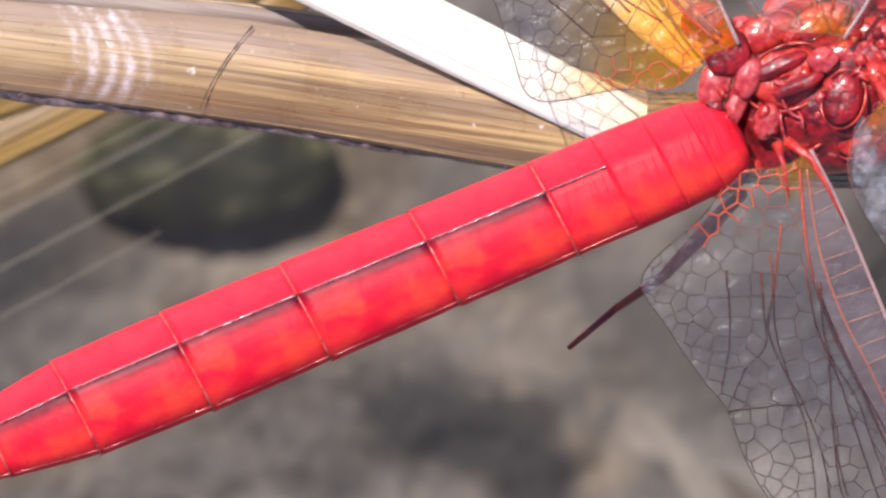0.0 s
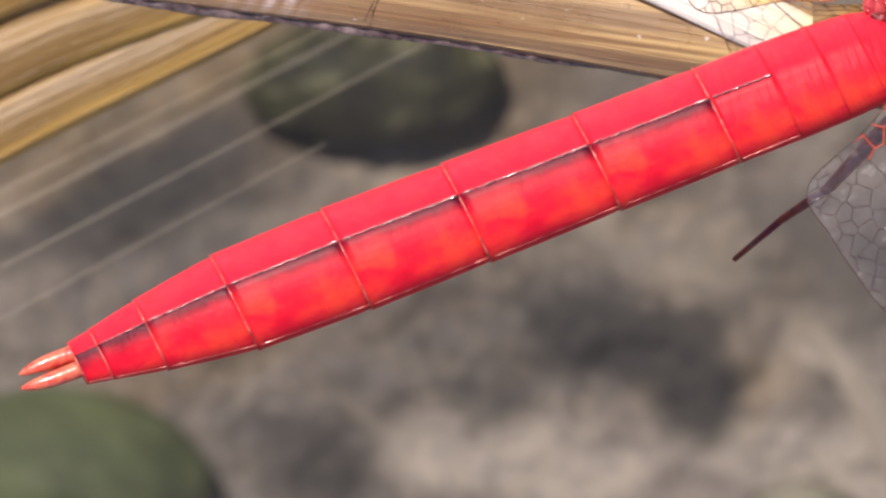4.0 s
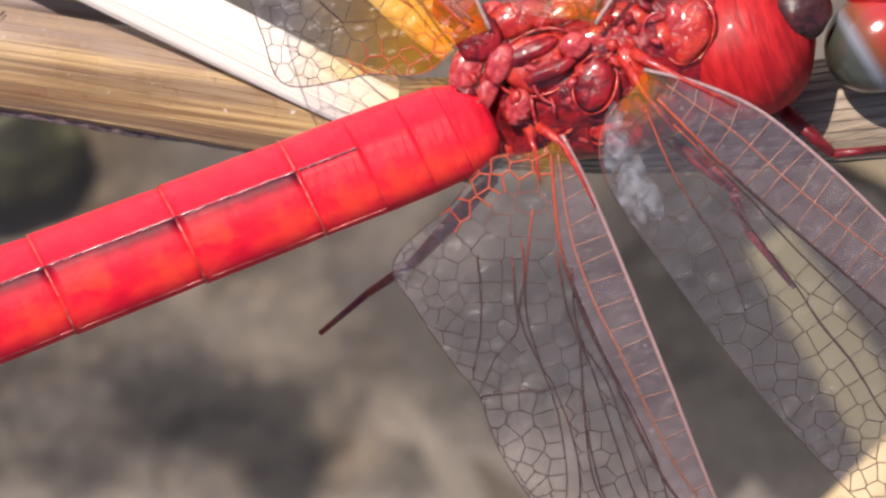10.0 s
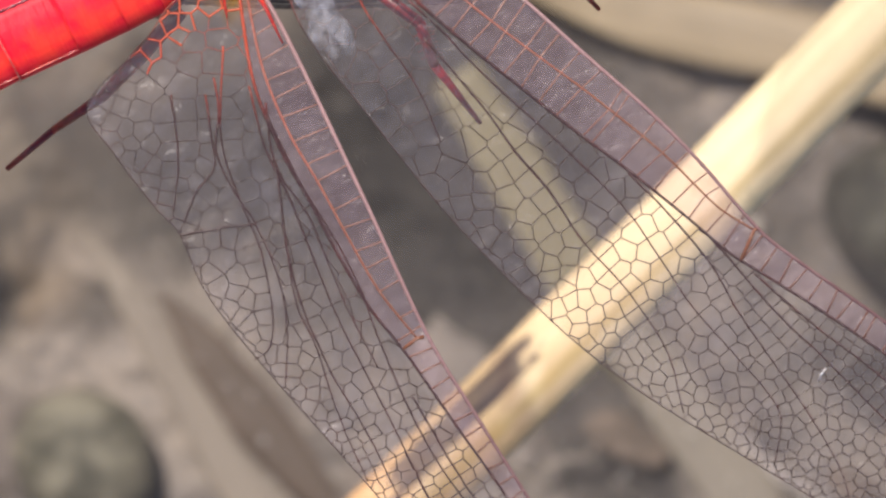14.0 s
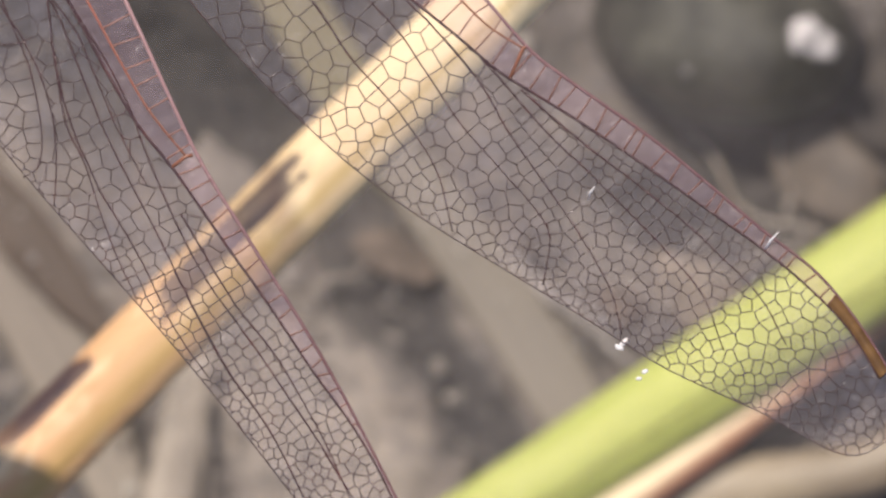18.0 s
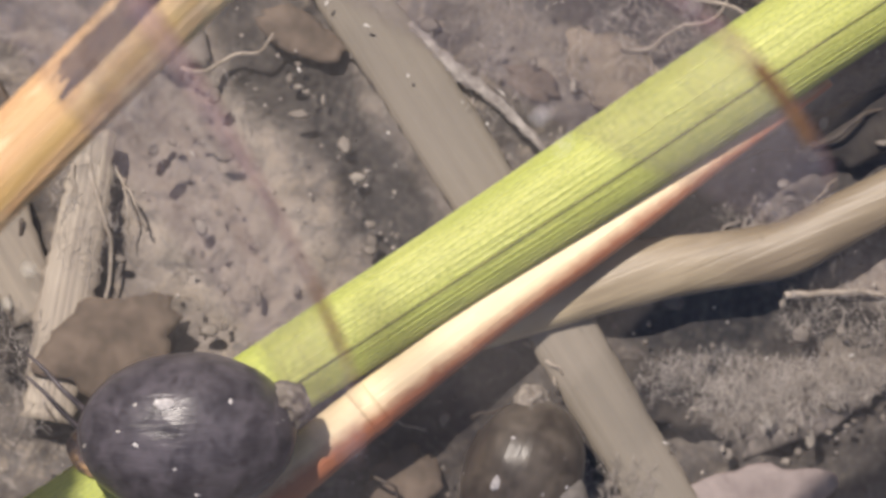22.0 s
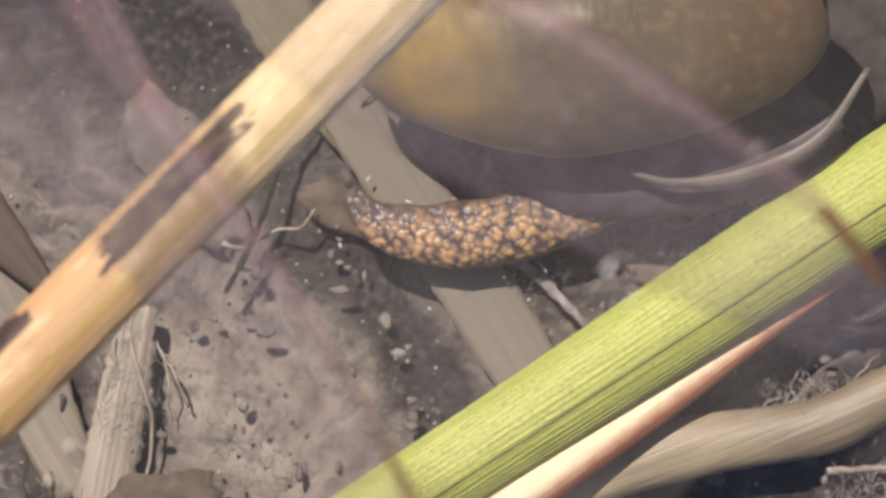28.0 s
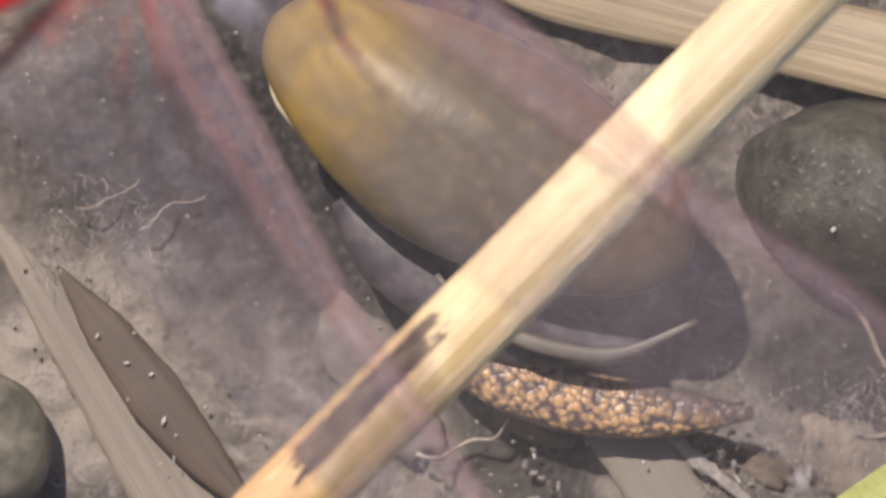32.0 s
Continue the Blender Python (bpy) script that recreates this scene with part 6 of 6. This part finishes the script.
def big_snail():
    L = 13.3 * MM * spread(0.003)
    root = thing("pond_snail", "crawling pond snail with yellow-brown shell and gold-flecked foot", "snail")
    a = Mat("amber_shell", rough=0.38, spec=0.20)
    n = a.noise(2.0 * MM, 5, 0.6, 0.5)
    li = a.noise(0.22 * MM, 3, 0.6, 0.2, a.coords((1, 0.15, 0.15)))
    c = a.ramp(a.span(a.axis(0), -0.5 * L, 0.5 * L), (0.0, (0.22, 0.155, 0.055)), (0.10, (0.34, 0.225, 0.042)), (0.24, (0.25, 0.17, 0.042)), (0.36, (0.12, 0.096, 0.054)), (0.60, (0.095, 0.077, 0.050)), (0.8, (0.115, 0.078, 0.045)), (1.0, (0.115, 0.07, 0.042)))
    c = a.mix(a.math("MULTIPLY", a.ramp(n, (0.46, (0, 0, 0)), (0.66, (1, 1, 1))), 0.5), c, (0.085, 0.070, 0.046))
    c = a.mix(a.ramp(a.noise(0.5 * MM, 5, 0.65), (0.5, (0, 0, 0)), (0.68, (0.6, 0.6, 0.6))), c, (0.22, 0.15, 0.075))
    a.color(c)
    a.bump(a.math("ADD", li, a.math("MULTIPLY", n, 0.5)), 0.04 * MM, 0.6)
    bm = bmesh.new()
    blob(bm, 0.51 * L, 0.225 * L, 0.19 * L, 0.025, 1.0, 3, 64, 36)
    for v in bm.verts:
        t = v.co.x / L
        v.co.y *= 1.06 - 0.20 * max(0.0, -t - 0.1) - 0.15 * max(0.0, t)
        v.co.y += 0.06 * L * max(0.0, -t - 0.1)
        v.co.z *= 1.05 - 0.3 * abs(t)
    shell = part("shell", bm, a.m, root, "translucent yellow-brown shell", m=Matrix.Translation((-0.05 * L, 0.105 * L, 3.9 * MM)))
    bm = bmesh.new()
    cc = catmull([(-0.50, 0.02), (-0.43, -0.055), (-0.30, -0.095), (-0.16, -0.115), (-0.05, -0.135)], 30)
    tube(bm, [(x * L + 0.02 * L, (y - 0.062) * L, -0.6 * MM) for x, y in cc], [r * MM for r in np.interp(np.linspace(0, 1, 30), [0, 0.5, 1], [0.04, 0.12, 0.04])], 8, 0.6)
    part("shell_edge", bm, mat_plain("shell_edge", (0.30, 0.25, 0.17), (0.44, 0.38, 0.28), 0.8, 0.3), shell, "thin pale edge of the shell")
    bm = bmesh.new()
    cc = catmull([(0.0, -0.17), (0.10, -0.205), (0.25, -0.20), (0.41, -0.14), (0.53, 0.0)], 24)
    tube(bm, [(x * L, y * L, 3.3 * MM) for x, y in cc], [r * MM for r in np.interp(np.linspace(0, 1, 24), [0, 0.45, 1], [0.08, 0.25, 0.08])], 10, 0.4)
    part("shell_lip", bm, mat_plain("shell_lip", (0.085, 0.072, 0.062), (0.14, 0.12, 0.10), 0.8, 0.5), root, "pale thickened shell lip")
    # dark mantle between shell and foot
    bm = bmesh.new()
    cc = catmull([(-0.24, -0.10), (-0.13, -0.16), (0.05, -0.19), (0.22, -0.19), (0.36, -0.15), (0.46, -0.10)], 30)
    ww = np.interp(np.linspace(0, 1, 30), np.linspace(0, 1, 6), [0.05, 0.085, 0.09, 0.08, 0.05, 0.02])
    tube(bm, [(x * L, y * L, 1.9 * MM) for x, y in cc], [q * L for q in ww], 16, 0.55)
    part("mantle", bm, MANTLE, root, "smooth dark purple-grey mantle")
    # the foot, drawn about its own middle: it slides forward and back under the shell
    bm = bmesh.new()
    cc = catmull([(-0.36, 0.075), (-0.31, 0.00), (-0.20, -0.045), (-0.04, -0.055), (0.14, -0.035), (0.27, 0.0), (0.37, 0.035)], 48)
    ww = np.interp(np.linspace(0, 1, 48), np.linspace(0, 1, 7), [0.02, 0.055, 0.070, 0.072, 0.062, 0.042, 0.01])
    rng = random.Random(2)
    tube(bm, [(x * L, y * L + 0.02 * L, 0.4 * MM) for x, y in cc], [q * L * rng.uniform(0.95, 1.05) for q in ww], 18, 0.5)
    foot = part("foot", bm, SKIN, root, "dark foot with golden flecks")
    bm = bmesh.new()
    tube(bm, [(x * L, y * L + 0.02 * L - w_ * L * 0.95, 0.1 * MM) for (x, y), w_ in zip(cc, ww)], 0.11 * MM, 8)
    part("foot_rim", bm, mat_plain("foot_rim", (0.20, 0.12, 0.10), (0.34, 0.23, 0.19), 0.5, 0.4), foot, "pale reddish rim of the foot")
    return root, foot


big, big_foot = big_snail()


def round_snail(L, label, lo, hi):
    root = thing("round_snail", label, "snail")
    a = Mat("dark_shell", rough=0.32, spec=0.3)
    n = a.noise(0.7 * MM, 5, 0.65, 0.4)
    r = a.noise(0.16 * MM, 3, 0.6, 0.1, a.coords((0.25, 1, 0.3)))
    c = a.ramp(n, (0.36, lo), (0.64, hi))
    fl = a.noise(0.55 * MM, 2)
    c = a.mix(a.ramp(fl, (0.71, (0, 0, 0)), (0.73, (1, 1, 1))), c, (0.42, 0.40, 0.38))
    a.color(c)
    a.bump(r, 0.05 * MM, 0.6)
    bm = bmesh.new()
    blob(bm, 0.5 * L, 0.375 * L, 0.34 * L, 0.03, 1.4, 6, 44, 28)
    part("shell", bm, a.m, root, m=Matrix.Translation((0, 0, 0.30 * L)))
    # torn white flakes, and growth lines round the mouth
    fl_m = mat_plain("shell_flake", (0.36, 0.34, 0.35), (0.62, 0.60, 0.60), 0.3, 0.7)
    for k, (x, y, s) in enumerate(((-0.10, 0.14, 0.05), (0.20, 0.13, 0.022), (-0.24, -0.04, 0.016), (-0.06, -0.15, 0.018), (0.02, -0.26, 0.030), (-0.05, 0.27, 0.026))):
        q = max(0.02, 1 - (x / 0.5) ** 2 - (y / 0.345) ** 2)
        bm = bmesh.new()
        blob(bm, s * L, s * L * 0.55, s * L * 0.2, 0.45, 2.4, k, 14, 8)
        part("flake", bm, fl_m, root, "torn white flake", m=Matrix.Translation((x * L, y * L, (0.30 + 0.345 * math.sqrt(q)) * L)) @ Matrix.Rotation(k * 1.3, 4, "Z"))
    for k in range(3):
        bm = bmesh.new()
        f = 0.97 - 0.05 * k
        tube(bm, [(-0.5 * L * f * math.cos(t), 0.345 * L * f * math.sin(t), (0.30 + 0.06 * k) * L) for t in np.linspace(-1.2, 1.0, 24)], 0.006 * L, 6)
        part("growth_line", bm, a.m, root)
    bm = bmesh.new()
    blob(bm, 0.13 * L, 0.115 * L, 0.12 * L, 0.25, 2.2, 2, 28, 18)
    part("spire", bm, mat_plain("worn_spire", (0.07, 0.055, 0.045), (0.30, 0.265, 0.23), 0.45, 0.7, bump=0.15), root, "worn crusted spire", m=Matrix.Translation((0.44 * L, 0.10 * L, 0.30 * L)))
    for y0 in (0.13, 0.02):
        bm = bmesh.new()
        tube(bm, [(-0.46 * L, y0 * L, 0.26 * L), (-0.56 * L, (y0 + 0.10) * L, 0.24 * L), (-0.64 * L, (y0 + 0.20) * L, 0.21 * L), (-0.72 * L, (y0 + 0.28) * L, 0.20 * L)], [0.016 * L, 0.012 * L, 0.010 * L, 0.006 * L], 8)
        part("feeler", bm, MANTLE, root)
    bm = bmesh.new()
    blob(bm, 0.44 * L, 0.2 * L, 0.09 * L, 0.05, 1.2, 2, 30, 12)
    part("foot", bm, SKIN, root, m=Matrix.Translation((-0.12 * L, -0.05 * L, 0.06 * L)))
    return root


dark_snail = round_snail(6.15 * MM * spread(0.002), "dark purple-grey round pond snail with pale flecks", (0.020, 0.018, 0.026), (0.088, 0.078, 0.095))
grey_snail = round_snail(4.5 * MM * spread(0.002), "small brown-grey round snail on the bed", (0.045, 0.036, 0.030), (0.11, 0.092, 0.075))
pale_snail = round_snail(2.3 * MM * spread(0.002), "small pale grey snail beside a brown one", (0.10, 0.092, 0.085), (0.21, 0.19, 0.175))
pale_snail.matrix_world = Matrix.Translation(at(1708, 1762, 0.0018)) @ Matrix.Rotation(radians(70), 4, "Z")
grey_snail.matrix_world = Matrix.Translation(at(1648, 1702, 0.0008)) @ Matrix.Rotation(radians(70), 4, "Z")


# ---- small swimmers ----
LARVA = mat_plain("larva_skin", (0.016, 0.013, 0.012), (0.050, 0.038, 0.032), 0.5, 0.8, 0.1)


def swimmer(name, label, length, r, n):
    root = thing(name, label, "larva")
    s = np.linspace(-length / 2, length / 2, n + 1)
    for k in range(n):
        bm = bmesh.new()
        y = lambda x: 0.012 * length * math.sin(2.2 * x / length * math.pi)
        xs = np.linspace(s[k], s[k + 1], 6)
        f = 1.0 - 0.5 * k / n if k else 0.8
        tube(bm, [(x, y(x), 0) for x in xs], [r * f * q for q in (0.6, 0.95, 1.0, 1.0, 0.95, 0.6)], 10)
        part("body_ring", bm, LARVA, root)
    return root


larva = swimmer("larva", "slender dark jointed larva swimming in the water", 400 * UNIT * spread(0.006), 6.5 * UNIT, 9)
mite = swimmer("larva", "tiny dark brown larva swimming in the water", 52 * UNIT * spread(0.006), 9 * UNIT, 3)


def larva_at(u, v, rot):
    return Matrix.Translation(at(u, v, 0.0013)) @ Matrix.Rotation(radians(rot), 4, "Z")


# ---- motion of the things ----
def turn(ob, deg):
    """Rest pose of a part, turned about the upright through its own origin."""
    return Matrix.Translation(REST[ob].translation) @ Matrix.Rotation(radians(deg), 4, "Z") @ Matrix.Translation(-REST[ob].translation) @ REST[ob]


REST = {o: o.matrix_basis.copy() for o in (abdomen, hind_r, fore_r, hind_l, fore_l)}


def snail_at(u, v, rot, z=0.0010):
    return Matrix.Translation(at(u, v, z)) @ Matrix.Rotation(radians(rot), 4, "Z")


def motions():
    walk(abdomen, [(0, turn(abdomen, 1.4)), (3.0, turn(abdomen, 0.8)), (3.5, turn(abdomen, 0)), (10.3, turn(abdomen, -0.3)), (10.5, turn(abdomen, -0.9)), (11.0, turn(abdomen, 3.2)), (12.0, turn(abdomen, 2.9)), (32, turn(abdomen, 2.9))])
    walk(hind_r, [(0, turn(hind_r, -3.2)), (10.5, turn(hind_r, -3.2)), (11.0, turn(hind_r, 0)), (21.4, turn(hind_r, 0)), (23.0, turn(hind_r, 2.6)), (27, turn(hind_r, 3.1)), (32, turn(hind_r, 3.0))])
    walk(fore_r, [(0, turn(fore_r, -2.0)), (10.5, turn(fore_r, -2.0)), (11.0, turn(fore_r, 0)), (21.4, turn(fore_r, 0)), (23.0, turn(fore_r, 2.9)), (27, turn(fore_r, 3.3)), (32, turn(fore_r, 3.1))])
    walk(big, [(0, snail_at(3600, 100, 40)), (24.5, snail_at(2400, 300, 40)), (26.5, snail_at(1940, 580, 38)), (27, snail_at(1830, 640, 30)), (28, snail_at(1742, 715, 5)), (28.5, snail_at(1728, 730, -5)), (29, snail_at(1648, 748, -14)), (30, snail_at(1485, 722, -20)), (31, snail_at(1275, 636, -28)), (32, snail_at(1150, 545, -28))])
    walk(larva, [(0, larva_at(3300, 300, 35)), (22.5, larva_at(2500, 560, 35)), (24, larva_at(1690, 905, 37)), (24.5, larva_at(1635, 955, 37)), (26.5, larva_at(1280, 930, 41)), (27, larva_at(1226, 923, 43)), (28, larva_at(1135, 890, 66)), (29, larva_at(930, 500, 62)), (29.5, larva_at(760, 160, 62)), (32, larva_at(300, -500, 60))])
    walk(mite, [(0, larva_at(300, 1900, 50)), (22.1, larva_at(1033, 1142, 50)), (22.5, larva_at(1103, 1078, 50)), (23, larva_at(1163, 1016, 46)), (23.5, larva_at(1217, 955, 48)), (24, larva_at(1341, 846, 45)), (26, larva_at(1900, 300, 45)), (32, larva_at(3200, -900, 45))])
    L = 13.3 * MM * spread(0.003)
    walk(big_foot, [(t, pose(x * L, y * L, 0.9 * MM, 0, 0, r)) for t, x, y, r in ((0, 0.10, 0.0, 0), (26.5, 0.10, -0.02, 0), (27, 0.02, 0.02, 0), (28, -0.22, -0.23, 4), (29, -0.14, -0.25, 4), (30, 0.02, -0.26, 0), (31, 0.26, -0.25, 6), (32, 0.37, -0.23, 10))])
    walk(dark_snail, [(0, snail_at(1500, 1650, 6, 0.0028)), (20, snail_at(1155, 1636, 6, 0.0028)), (21, snail_at(1110, 1640, 5, 0.0028)), (22, snail_at(1060, 1626, 3, 0.0028)), (23, snail_at(1022, 1614, 2, 0.0028)), (24, snail_at(997, 1612, 0, 0.0028)), (24.5, snail_at(980, 1620, -2, 0.0028)), (26.5, snail_at(940, 1622, -4, 0.0028)), (32, snail_at(810, 1656, -8, 0.0028))])


motions()
